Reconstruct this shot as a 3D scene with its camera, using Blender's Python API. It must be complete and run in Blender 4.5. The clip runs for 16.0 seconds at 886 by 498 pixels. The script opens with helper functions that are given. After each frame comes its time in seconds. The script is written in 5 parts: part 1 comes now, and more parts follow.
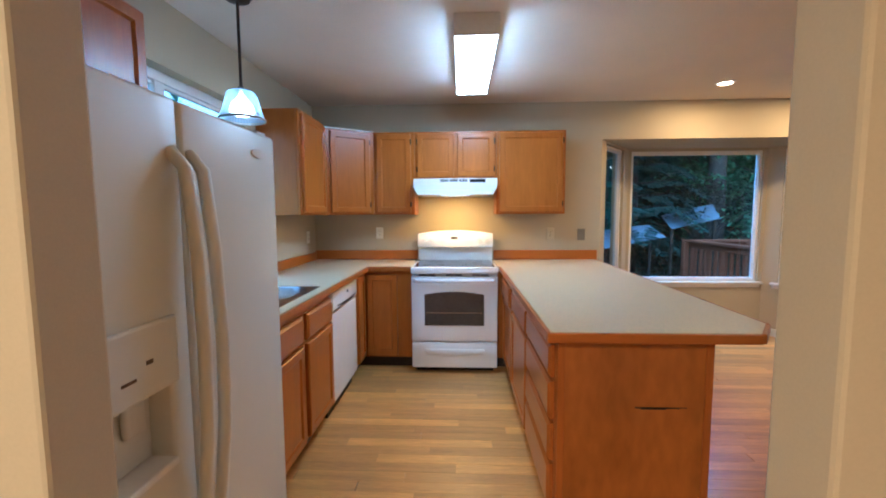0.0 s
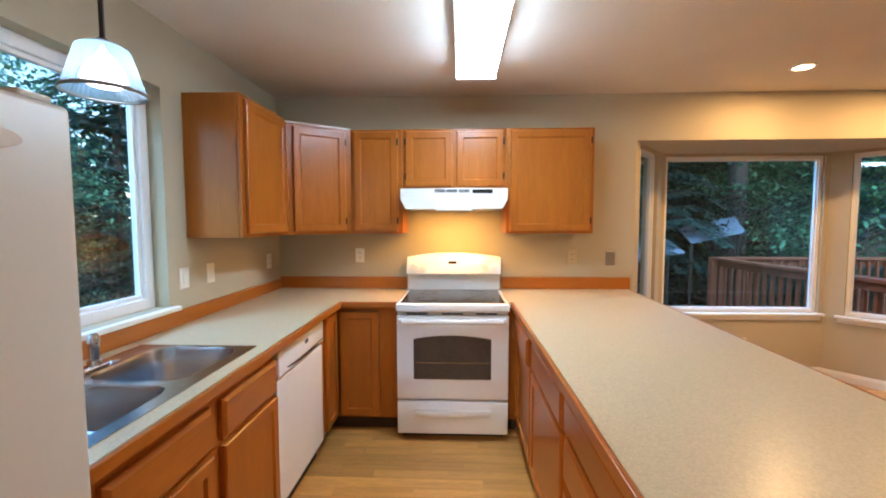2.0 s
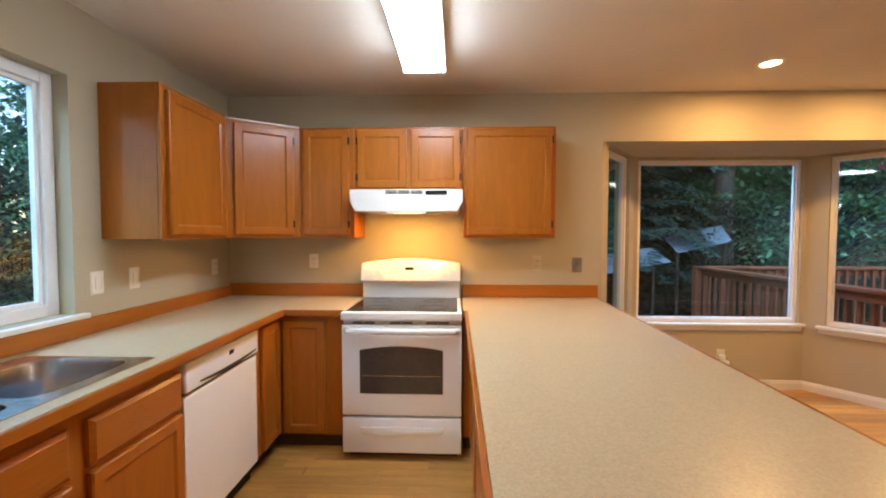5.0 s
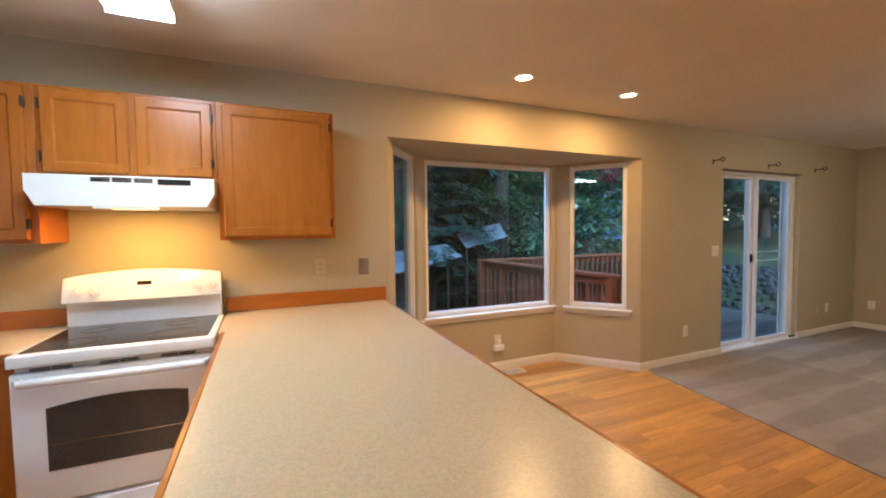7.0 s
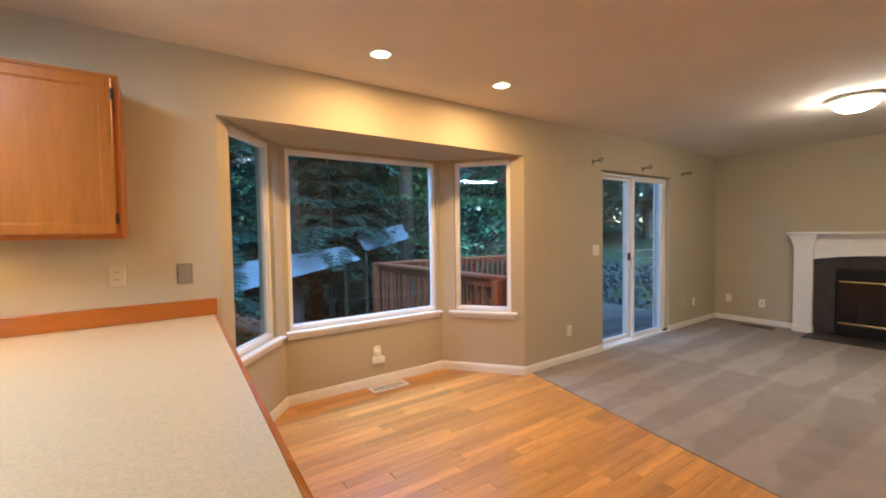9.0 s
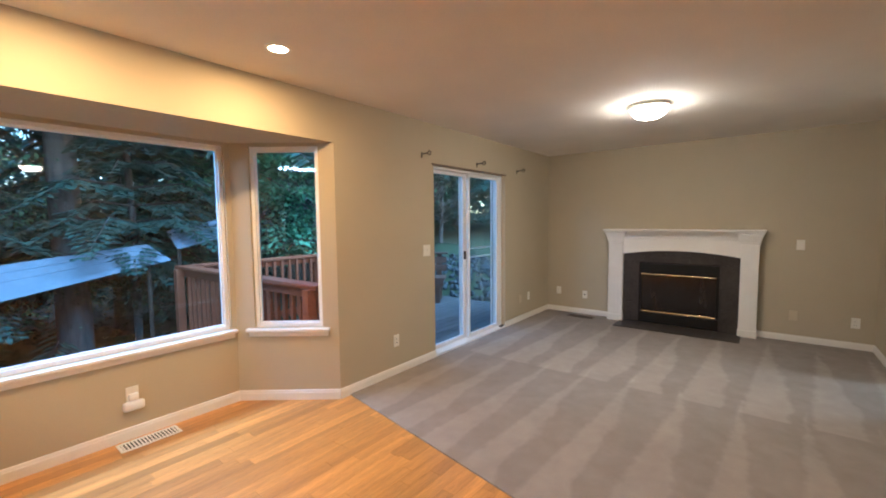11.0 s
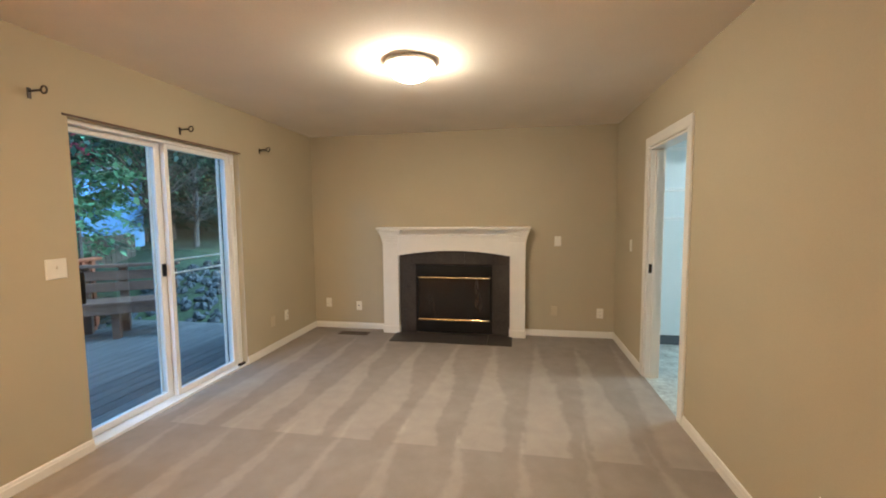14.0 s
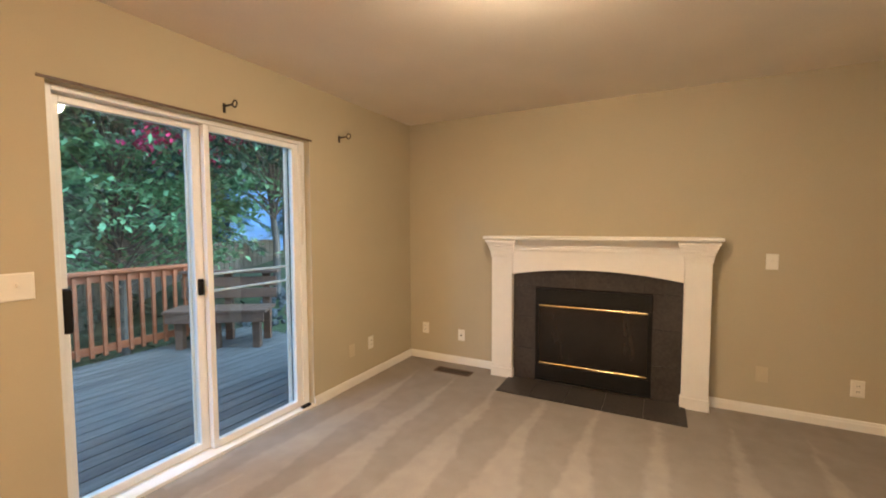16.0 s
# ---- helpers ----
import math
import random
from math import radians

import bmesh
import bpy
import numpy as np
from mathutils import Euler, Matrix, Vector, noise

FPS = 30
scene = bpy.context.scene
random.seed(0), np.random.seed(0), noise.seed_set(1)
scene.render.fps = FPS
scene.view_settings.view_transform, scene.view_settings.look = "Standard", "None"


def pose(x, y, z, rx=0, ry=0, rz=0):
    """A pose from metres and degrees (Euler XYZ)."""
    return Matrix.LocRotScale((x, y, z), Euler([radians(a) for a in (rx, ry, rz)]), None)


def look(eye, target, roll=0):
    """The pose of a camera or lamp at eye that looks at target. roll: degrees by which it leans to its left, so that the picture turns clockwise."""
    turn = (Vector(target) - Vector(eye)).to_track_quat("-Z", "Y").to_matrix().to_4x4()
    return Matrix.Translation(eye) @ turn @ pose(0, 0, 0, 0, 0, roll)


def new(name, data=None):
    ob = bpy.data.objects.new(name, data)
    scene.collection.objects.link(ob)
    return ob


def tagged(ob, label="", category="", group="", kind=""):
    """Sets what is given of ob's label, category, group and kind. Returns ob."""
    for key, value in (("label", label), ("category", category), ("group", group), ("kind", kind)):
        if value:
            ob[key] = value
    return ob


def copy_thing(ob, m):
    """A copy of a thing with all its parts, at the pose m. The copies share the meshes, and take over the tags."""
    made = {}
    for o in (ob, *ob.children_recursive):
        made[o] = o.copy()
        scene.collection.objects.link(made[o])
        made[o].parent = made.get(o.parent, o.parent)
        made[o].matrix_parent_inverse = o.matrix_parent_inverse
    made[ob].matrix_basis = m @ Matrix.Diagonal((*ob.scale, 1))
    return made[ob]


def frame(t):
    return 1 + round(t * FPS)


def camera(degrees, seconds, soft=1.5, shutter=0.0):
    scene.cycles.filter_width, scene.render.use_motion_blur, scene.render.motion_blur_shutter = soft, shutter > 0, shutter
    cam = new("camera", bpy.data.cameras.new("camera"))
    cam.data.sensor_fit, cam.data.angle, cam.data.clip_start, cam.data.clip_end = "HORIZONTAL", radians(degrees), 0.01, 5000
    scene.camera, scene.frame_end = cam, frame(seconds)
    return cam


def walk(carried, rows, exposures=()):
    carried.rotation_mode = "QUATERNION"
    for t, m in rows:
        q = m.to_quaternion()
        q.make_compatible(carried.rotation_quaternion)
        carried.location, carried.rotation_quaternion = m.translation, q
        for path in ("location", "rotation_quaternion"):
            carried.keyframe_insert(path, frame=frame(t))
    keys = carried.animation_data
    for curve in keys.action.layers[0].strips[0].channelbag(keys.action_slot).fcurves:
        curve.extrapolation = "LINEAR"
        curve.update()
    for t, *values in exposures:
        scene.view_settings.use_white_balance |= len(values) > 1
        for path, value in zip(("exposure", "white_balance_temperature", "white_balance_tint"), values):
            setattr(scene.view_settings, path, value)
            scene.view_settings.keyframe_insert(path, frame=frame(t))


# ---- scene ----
cam = camera(94.7, 16.0, soft=1.9)
PATH = [
    (0, (0.063, 0.044, 1.413), (-0.029, 2.035, 1.245), -0.3),
    (0.5, (0.103, 0.264, 1.437), (0.023, 2.256, 1.269), -0.3),
    (1, (0.065, 0.473, 1.459), (-0.012, 2.464, 1.291), -0.3),
    (1.5, (0.038, 0.652, 1.496), (-0.047, 2.643, 1.338), -0.2),
    (2, (0.046, 0.875, 1.497), (-0.036, 2.869, 1.368), -0.1),
    (2.5, (0.088, 1.001, 1.503), (-0.026, 2.995, 1.395), -0.0),
    (3, (0.119, 1.027, 1.484), (-0.043, 3.019, 1.397), 0.1),
    (3.2, (0.135, 1.017, 1.49), (-0.054, 3.007, 1.4), 0.2),
    (5.3, (0.365, 1.082, 1.444), (0.366, 3.081, 1.368), 0.0),
    (5.5, (0.374, 1.112, 1.449), (0.467, 3.109, 1.367), -0.0),
    (6, (0.416, 1.216, 1.469), (0.772, 3.182, 1.379), -0.2),
    (6.5, (0.471, 1.288, 1.478), (1.068, 3.195, 1.384), -0.5),
    (7, (0.604, 1.314, 1.456), (1.413, 3.141, 1.365), -0.7),
    (7.5, (0.706, 1.368, 1.417), (1.649, 3.129, 1.326), -0.9),
    (8, (0.865, 1.433, 1.4), (1.906, 3.138, 1.307), -0.9),
    (8.2, (0.921, 1.47, 1.405), (1.997, 3.154, 1.316), -1.0),
    (10.3, (1.675, 1.394, 1.458), (3.001, 2.886, 1.341), -0.6),
    (10.5, (1.777, 1.431, 1.47), (3.171, 2.86, 1.346), -0.8),
    (11, (1.959, 1.471, 1.513), (3.53, 2.7, 1.369), -0.6),
    (11.5, (2.072, 1.509, 1.467), (3.791, 2.521, 1.322), -0.7),
    (12, (2.278, 1.476, 1.453), (4.115, 2.253, 1.301), -0.7),
    (12.5, (2.452, 1.439, 1.488), (4.353, 2.041, 1.335), -0.6),
    (13, (2.685, 1.473, 1.51), (4.622, 1.943, 1.351), -0.6),
    (13.5, (2.945, 1.551, 1.513), (4.9, 1.942, 1.354), -0.5),
    (14, (3.293, 1.602, 1.477), (5.256, 1.952, 1.318), -0.5),
    (14.5, (3.622, 1.659, 1.472), (5.58, 2.036, 1.316), -0.4),
    (15, (3.96, 1.758, 1.47), (5.893, 2.252, 1.325), -0.3),
    (15.5, (4.262, 1.781, 1.421), (6.139, 2.46, 1.296), -0.2),
    (16, (4.556, 1.855, 1.441), (6.322, 2.785, 1.329), -0.2),
]
EXPOSURES = [(0.0, 1.9, 4900, 7), (0.5, 2.1, 5400, 8), (1.0, 2.2, 5600, 9), (1.7, 2.12, 5950, 11), (3.0, 1.98, 6650, 15), (5.5, 1.93, 6900, 15), (7.0, 1.94, 6400, 13), (8.0, 2.07, 6050, 12), (10.5, 2.45, 5600, 11), (11.2, 2.47, 5350, 9), (13.0, 2.76, 5900, 7), (14.5, 2.70, 6350, 9), (15.2, 2.74, 6700, 11), (16.0, 2.95, 7300, 14)]
walk(cam, [(t, look(eye, target, roll)) for t, eye, target, roll in PATH], EXPOSURES)

# ---- world, sun, exposure ----
world = bpy.data.worlds.new("dusk_sky")
scene.world = world
world.use_nodes = True
_wn = world.node_tree.nodes
_sky = _wn.new("ShaderNodeTexSky")
_sky.sky_type, _sky.sun_disc = "NISHITA", False
_sky.sun_elevation, _sky.sun_rotation = radians(20), radians(175)
_sky.ozone_density, _sky.air_density, _sky.dust_density = 4.0, 1.3, 0.3
world.node_tree.links.new(_sky.outputs[0], _wn["Background"].inputs[0])
_wn["Background"].inputs[1].default_value = 0.15
sun = new("sun", bpy.data.lights.new("sun", "SUN"))
sun.data.energy, sun.data.angle, sun.data.color = 1.3, radians(70), (0.42, 0.72, 1.0)
sun.matrix_world = look((3, -3, 14), (4, 9, 0))

COOL, WARM = (0.62, 0.83, 1.0), (1.0, 0.58, 0.23)


def lamp(name, kind, place, target, energy, colour, size=0.1, size_y=None):
    ob = new(name, bpy.data.lights.new(name, kind))
    ob.data.energy, ob.data.color = energy, colour
    if kind == "AREA":
        ob.data.size = size
        ob.data.shape = "DISK"
        if size_y:
            ob.data.shape, ob.data.size_y = "RECTANGLE", size_y
    else:
        ob.data.shadow_soft_size = size
    ob.matrix_world = look(place, target)
    return ob


# ---- plan, in metres ----
CEIL, WEST, NORTH, EAST, SOUTH = 2.52, -1.466, 4.25, 8.337, 0.447
COUNTER = 0.95
BAY = [(1.461, 4.25), (1.985, 4.915), (3.545, 4.915), (4.077, 4.25)]
BAY_TOP, T = 2.15, 0.14

lamp("downlight_light", "AREA", (2.31, 3.735, 2.505), (2.31, 3.736, 0), 4.5, WARM, 0.12)
lamp("downlight_light", "AREA", (3.312, 3.735, 2.505), (3.312, 3.736, 0), 4.5, WARM, 0.12)
lamp("hood_light", "AREA", (0.0, 3.91, 1.580), (0.0, 3.97, 0), 2.3, (1.0, 0.52, 0.12), 0.36, 0.09)
lamp("utility_light", "AREA", (7.3, -1.0, 2.35), (7.3, -0.999, 0), 5.5, (0.78, 0.93, 1.0), 0.5, 0.5)
lamp("hall_light", "AREA", (-0.8, -1.2, 2.42), (-0.8, -1.199, 0), 25, (1.0, 0.74, 0.45), 0.25)
# added lamps, hidden above the glazed openings, stand in for the evening sky's light
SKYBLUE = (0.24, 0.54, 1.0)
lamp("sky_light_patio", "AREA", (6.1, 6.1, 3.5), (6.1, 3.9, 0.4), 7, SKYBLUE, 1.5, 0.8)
lamp("sky_light_bay", "AREA", (2.76, 5.65, 2.62), (2.76, 4.8, 0.9), 26, SKYBLUE, 2.2, 0.5)
lamp("sky_light_kitchen", "AREA", (-2.35, 2.21, 2.95), (-1.3, 2.21, 1.0), 14, SKYBLUE, 1.3, 0.5)


# ---- materials ----
def material(name, colour, rough=0.5, metal=0.0, spread=0.12, scale=6.0, fine=60.0, bump=0.05, stretch=(1, 1, 1),
             coat=0.0, piece=0.0, colour2=None, dist=0.004, gloss=0.08):
    m = bpy.data.materials.new(name)
    m.use_nodes = True
    n, l = m.node_tree.nodes, m.node_tree.links
    b = n["Principled BSDF"]
    b.inputs["Roughness"].default_value, b.inputs["Metallic"].default_value = rough, metal
    b.inputs["Coat Weight"].default_value = coat
    b.inputs["Coat Roughness"].default_value = 0.15
    co = n.new("ShaderNodeTexCoord")
    mp = n.new("ShaderNodeMapping")
    mp.inputs["Scale"].default_value = stretch
    l.new(co.outputs["Object"], mp.inputs["Vector"])
    big, small = n.new("ShaderNodeTexNoise"), n.new("ShaderNodeTexNoise")
    big.inputs["Scale"].default_value, small.inputs["Scale"].default_value = scale, fine
    big.inputs["Detail"].default_value, small.inputs["Detail"].default_value = 4, 6
    for t in (big, small):
        l.new(mp.outputs[0], t.inputs["Vector"])
    if piece:
        info = n.new("ShaderNodeObjectInfo")
        add = n.new("ShaderNodeVectorMath")
        add.operation = "ADD"
        mul = n.new("ShaderNodeMath")
        mul.operation, mul.inputs[1].default_value = "MULTIPLY", 37.0
        l.new(info.outputs["Random"], mul.inputs[0])
        l.new(mp.outputs[0], add.inputs[0])
        l.new(mul.outputs[0], add.inputs[1])
        for t in (big, small):
            l.new(add.outputs[0], t.inputs["Vector"])
    mix = n.new("ShaderNodeMath")
    mix.operation = "MULTIPLY_ADD"
    l.new(small.outputs["Fac"], mix.inputs[0])
    mix.inputs[1].default_value = 0.45
    half = n.new("ShaderNodeMath")
    half.operation, half.inputs[1].default_value = "MULTIPLY", 0.55
    l.new(big.outputs["Fac"], half.inputs[0])
    l.new(half.outputs[0], mix.inputs[2])
    ramp = n.new("ShaderNodeValToRGB")
    dark = tuple(c * (1 - spread) for c in colour)
    lite = colour2 or tuple(min(1, c * (1 + spread)) for c in colour)
    e = ramp.color_ramp.elements
    e[0].position, e[1].position = 0.33, 0.67
    e[0].color, e[1].color = (*dark, 1), (*lite, 1)
    l.new(mix.outputs[0], ramp.inputs[0])
    last = ramp.outputs[0]
    if piece:
        hsv = n.new("ShaderNodeHueSaturation")
        vary = n.new("ShaderNodeMapRange")
        vary.inputs["To Min"].default_value, vary.inputs["To Max"].default_value = 1 - piece, 1 + piece
        l.new(info.outputs["Random"], vary.inputs[0])
        l.new(vary.outputs[0], hsv.inputs["Value"])
        l.new(last, hsv.inputs["Color"])
        last = hsv.outputs[0]
    l.new(last, b.inputs["Base Color"])
    rr = n.new("ShaderNodeMapRange")
    rr.inputs["To Min"].default_value, rr.inputs["To Max"].default_value = max(0.02, rough - gloss), min(1, rough + gloss)
    l.new(big.outputs["Fac"], rr.inputs[0])
    l.new(rr.outputs[0], b.inputs["Roughness"])
    if bump:
        bp = n.new("ShaderNodeBump")
        bp.inputs["Strength"].default_value, bp.inputs["Distance"].default_value = bump, dist
        l.new(small.outputs["Fac"], bp.inputs["Height"])
        l.new(bp.outputs[0], b.inputs["Normal"])
    return m


def glowing(name, colour, strength):
    m = bpy.data.materials.new(name)
    m.use_nodes = True
    b = m.node_tree.nodes["Principled BSDF"]
    b.inputs["Base Color"].default_value = (0.9, 0.9, 0.88, 1)
    b.inputs["Emission Color"].default_value = (*colour, 1)
    b.inputs["Emission Strength"].default_value = strength
    return m


def glass(name, colour=(0.88, 0.955, 0.985), rough=0.0):
    m = bpy.data.materials.new(name)
    m.use_nodes = True
    n, l = m.node_tree.nodes, m.node_tree.links
    n.remove(n["Principled BSDF"])
    clear, gloss, fres, mix = (n.new(k) for k in ("ShaderNodeBsdfTransparent", "ShaderNodeBsdfGlossy", "ShaderNodeLayerWeight", "ShaderNodeMixShader"))
    grow, lift = n.new("ShaderNodeMath"), n.new("ShaderNodeMath")
    grow.operation, grow.inputs[1].default_value = "POWER", 5.0
    lift.operation, lift.inputs[1].default_value, lift.inputs[2].default_value = "MULTIPLY_ADD", 0.85, 0.045
    clear.inputs[0].default_value = (*colour, 1)
    gloss.inputs["Roughness"].default_value = rough
    l.new(fres.outputs["Facing"], grow.inputs[0])
    l.new(grow.outputs[0], lift.inputs[0])
    l.new(lift.outputs[0], mix.inputs[0])
    l.new(clear.outputs[0], mix.inputs[1])
    l.new(gloss.outputs[0], mix.inputs[2])
    l.new(mix.outputs[0], n["Material Output"].inputs[0])
    return m


WALL = material("tan_wall_paint", (0.48, 0.415, 0.288), 0.75, spread=0.04, scale=1.5, fine=180, bump=0.10, dist=0.002)
CEILING = material("ceiling_texture_paint", (0.76, 0.695, 0.60), 0.9, spread=0.05, scale=2, fine=110, bump=0.35)
TRIM = material("white_trim_paint", (0.80, 0.77, 0.70), 0.35, spread=0.03, scale=8, fine=90, bump=0.03)
VINYL = material("white_vinyl", (0.82, 0.82, 0.80), 0.35, spread=0.03, scale=5, fine=90, bump=0.02)
WOOD = material("honey_maple_upright", (0.39, 0.116, 0.014), 0.31, spread=0.13, scale=3.0, fine=16, bump=0.04, stretch=(5, 5, 0.55), coat=0.1)
WOODX = material("honey_maple_level", (0.39, 0.116, 0.014), 0.31, spread=0.13, scale=3.0, fine=16, bump=0.04, stretch=(0.55, 5, 5), coat=0.2)
WOODY = material("honey_maple_along", (0.39, 0.116, 0.014), 0.31, spread=0.13, scale=3.0, fine=16, bump=0.04, stretch=(5, 0.55, 5), coat=0.2)
PANELWOOD = material("orange_birch_panel", (0.385, 0.122, 0.014), 0.34, spread=0.24, scale=1.6, fine=12, bump=0.03, stretch=(2.2, 3, 0.8), coat=0.3)
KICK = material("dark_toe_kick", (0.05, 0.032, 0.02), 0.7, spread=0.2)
LAMINATE = material("speckled_beige_laminate", (0.55, 0.44, 0.275), 0.29, spread=0.17, scale=130, fine=280, bump=0.0, gloss=0.02)
PLANK = material("strip_oak_floor", (0.58, 0.278, 0.070), 0.33, spread=0.26, scale=2.6, fine=22, bump=0.03, stretch=(0.7, 9, 9), piece=0.22, coat=0.12)
GAP = material("dark_floor_joint", (0.34, 0.165, 0.05), 0.6)
ENAMEL = material("white_enamel", (0.83, 0.82, 0.78), 0.22, spread=0.02, scale=3, fine=60, bump=0.01, coat=0.3)
FRIDGE = material("bisque_pebbled_enamel", (0.635, 0.622, 0.54), 0.38, spread=0.03, scale=2, fine=420, bump=0.10, dist=0.001)
GREYWHITE = material("pale_grey_plastic", (0.70, 0.69, 0.65), 0.4, spread=0.04)
BLACKGLASS = material("black_ceramic_glass", (0.015, 0.015, 0.016), 0.08, spread=0.2, bump=0)
OVENGLASS = material("smoked_oven_glass", (0.055, 0.045, 0.04), 0.10, spread=0.2, bump=0)
RING = material("burner_ring_grey", (0.10, 0.085, 0.08), 0.2, bump=0)
BLACK = material("matt_black_metal", (0.012, 0.011, 0.010), 0.45, spread=0.3)
DARK = material("dark_opening", (0.01, 0.01, 0.01), 0.8)
STEEL = material("brushed_stainless", (0.46, 0.46, 0.47), 0.22, metal=1.0, spread=0.05, scale=3, fine=30, bump=0.0, stretch=(1, 8, 1))
CHROME = material("chrome", (0.75, 0.75, 0.76), 0.09, metal=1.0, spread=0.03, bump=0)
BRASS = material("worn_brass", (0.72, 0.55, 0.28), 0.25, metal=1.0, spread=0.25, scale=12, fine=60)
BRONZE = material("dark_bronze_hinge", (0.05, 0.035, 0.022), 0.4, metal=0.7, spread=0.3)
NICKEL = material("dark_bronze_bracket", (0.06, 0.048, 0.04), 0.4, metal=0.6, spread=0.15)
SLATE = material("charcoal_slate_tile", (0.055, 0.046, 0.041), 0.5, spread=0.25, scale=5, fine=40, bump=0.06)
PLATE = material("ivory_switch_plate", (0.80, 0.77, 0.68), 0.4, spread=0.02)
TANPLATE = material("tan_switch_plate", (0.55, 0.47, 0.32), 0.45, spread=0.03)
GREYPLATE = material("grey_metal_plate", (0.30, 0.28, 0.25), 0.4, metal=0.6, spread=0.1)
BROWNPLATE = material("brown_vent_metal", (0.10, 0.055, 0.03), 0.5, spread=0.2)
WHITEWALL = material("white_utility_paint", (0.72, 0.78, 0.78), 0.7, spread=0.04, scale=2, fine=150, bump=0.08)
UFLOOR = material("mottled_vinyl_floor", (0.42, 0.46, 0.44), 0.35, spread=0.45, scale=7, fine=30, bump=0.02)
DECK = material("weathered_deck_board", (0.12, 0.108, 0.098), 0.7, spread=0.55, scale=2.5, fine=24, bump=0.2, stretch=(0.6, 9, 9), piece=0.22)
RAILWOOD = material("red_cedar_rail", (0.33, 0.088, 0.034), 0.65, spread=0.25, scale=4, fine=30, bump=0.15)
DECKGREY = material("grey_fence_board", (0.085, 0.07, 0.055), 0.8, spread=0.25, scale=3, fine=26, bump=0.1, stretch=(7, 7, 0.6), piece=0.18)
BENCHWOOD = material("brown_cedar_bench", (0.14, 0.068, 0.042), 0.7, spread=0.3, scale=4, fine=30, bump=0.15)
BARK = material("conifer_bark", (0.11, 0.095, 0.085), 0.9, spread=0.45, scale=5, fine=28, bump=0.6, stretch=(3, 3, 0.6), dist=0.03)
FIR = material("fir_foliage", (0.068, 0.150, 0.118), 0.6, spread=0.5, scale=0.7, fine=5, bump=0, colour2=(0.10, 0.205, 0.155))
BRUSH = material("dark_brushwood", (0.036, 0.034, 0.026), 0.8, spread=0.5, scale=0.9, fine=6, bump=0, colour2=(0.05, 0.075, 0.045))
LEAF = material("maple_foliage", (0.15, 0.36, 0.19), 0.55, spread=0.35, scale=0.9, fine=5, bump=0, colour2=(0.21, 0.46, 0.25))
RHODO = material("rhododendron_foliage", (0.026, 0.058, 0.042), 0.5, spread=0.4, scale=1.2, fine=6, bump=0, colour2=(0.045, 0.09, 0.06))
BLOSSOM = material("crimson_blossom", (0.42, 0.03, 0.10), 0.6, spread=0.4, scale=3, fine=20, bump=0)
GROUND = material("forest_floor", (0.055, 0.055, 0.034), 0.95, spread=0.5, scale=1.1, fine=9, bump=0.6, dist=0.04, colour2=(0.09, 0.12, 0.05))
ROCK = material("wet_rockery_stone", (0.075, 0.078, 0.078), 0.8, spread=0.4, scale=5, fine=30, bump=0.4, piece=0.3)
TIN = material("pale_corrugated_roof", (0.22, 0.26, 0.31), 0.5, spread=0.18, scale=2, fine=18, bump=0.1)
PANE = glass("window_glass")
TUBE_GLOW = glowing("fluorescent_lens", COOL, 10.5)
BULB_GLOW = glowing("bulb_lit", (0.62, 0.82, 1.0), 5)
DOWN_GLOW = glowing("downlight_lens", (1.0, 0.72, 0.42), 9)
DOME_GLOW = glowing("dome_glass_lit", (1.0, 0.85, 0.66), 26.5)
HALL_GLOW = glowing("hall_dome_glass_lit", (1.0, 0.74, 0.45), 11)
for _m in (WALL, WOOD, WOODX, WOODY, PANELWOOD):
    _m.node_tree.nodes["Principled BSDF"].inputs["Specular IOR Level"].default_value = 0.3
for _m in (BLACK, SLATE):
    _m.node_tree.nodes["Principled BSDF"].inputs["Specular IOR Level"].default_value = 0.2


def leafy(m, amount):
    """Leaves differ one by one and let some light through."""
    n, l = m.node_tree.nodes, m.node_tree.links
    b = n["Principled BSDF"]
    b.inputs["Specular IOR Level"].default_value = 0.25
    geo, vary, hsv = n.new("ShaderNodeNewGeometry"), n.new("ShaderNodeMapRange"), n.new("ShaderNodeHueSaturation")
    vary.inputs["To Min"].default_value, vary.inputs["To Max"].default_value = 1 - amount, 1 + amount
    l.new(geo.outputs["Random Per Island"], vary.inputs[0])
    l.new(vary.outputs[0], hsv.inputs["Value"])
    l.new(b.inputs["Base Color"].links[0].from_socket, hsv.inputs["Color"])
    l.new(hsv.outputs[0], b.inputs["Base Color"])
    thin, mix = n.new("ShaderNodeBsdfTranslucent"), n.new("ShaderNodeMixShader")
    mix.inputs[0].default_value = 0.3
    l.new(hsv.outputs[0], thin.inputs[0])
    l.new(b.outputs[0], mix.inputs[1])
    l.new(thin.outputs[0], mix.inputs[2])
    l.new(mix.outputs[0], n["Material Output"].inputs[0])


for _m in (FIR, LEAF, BLOSSOM, BRUSH, RHODO):
    leafy(_m, 0.4)


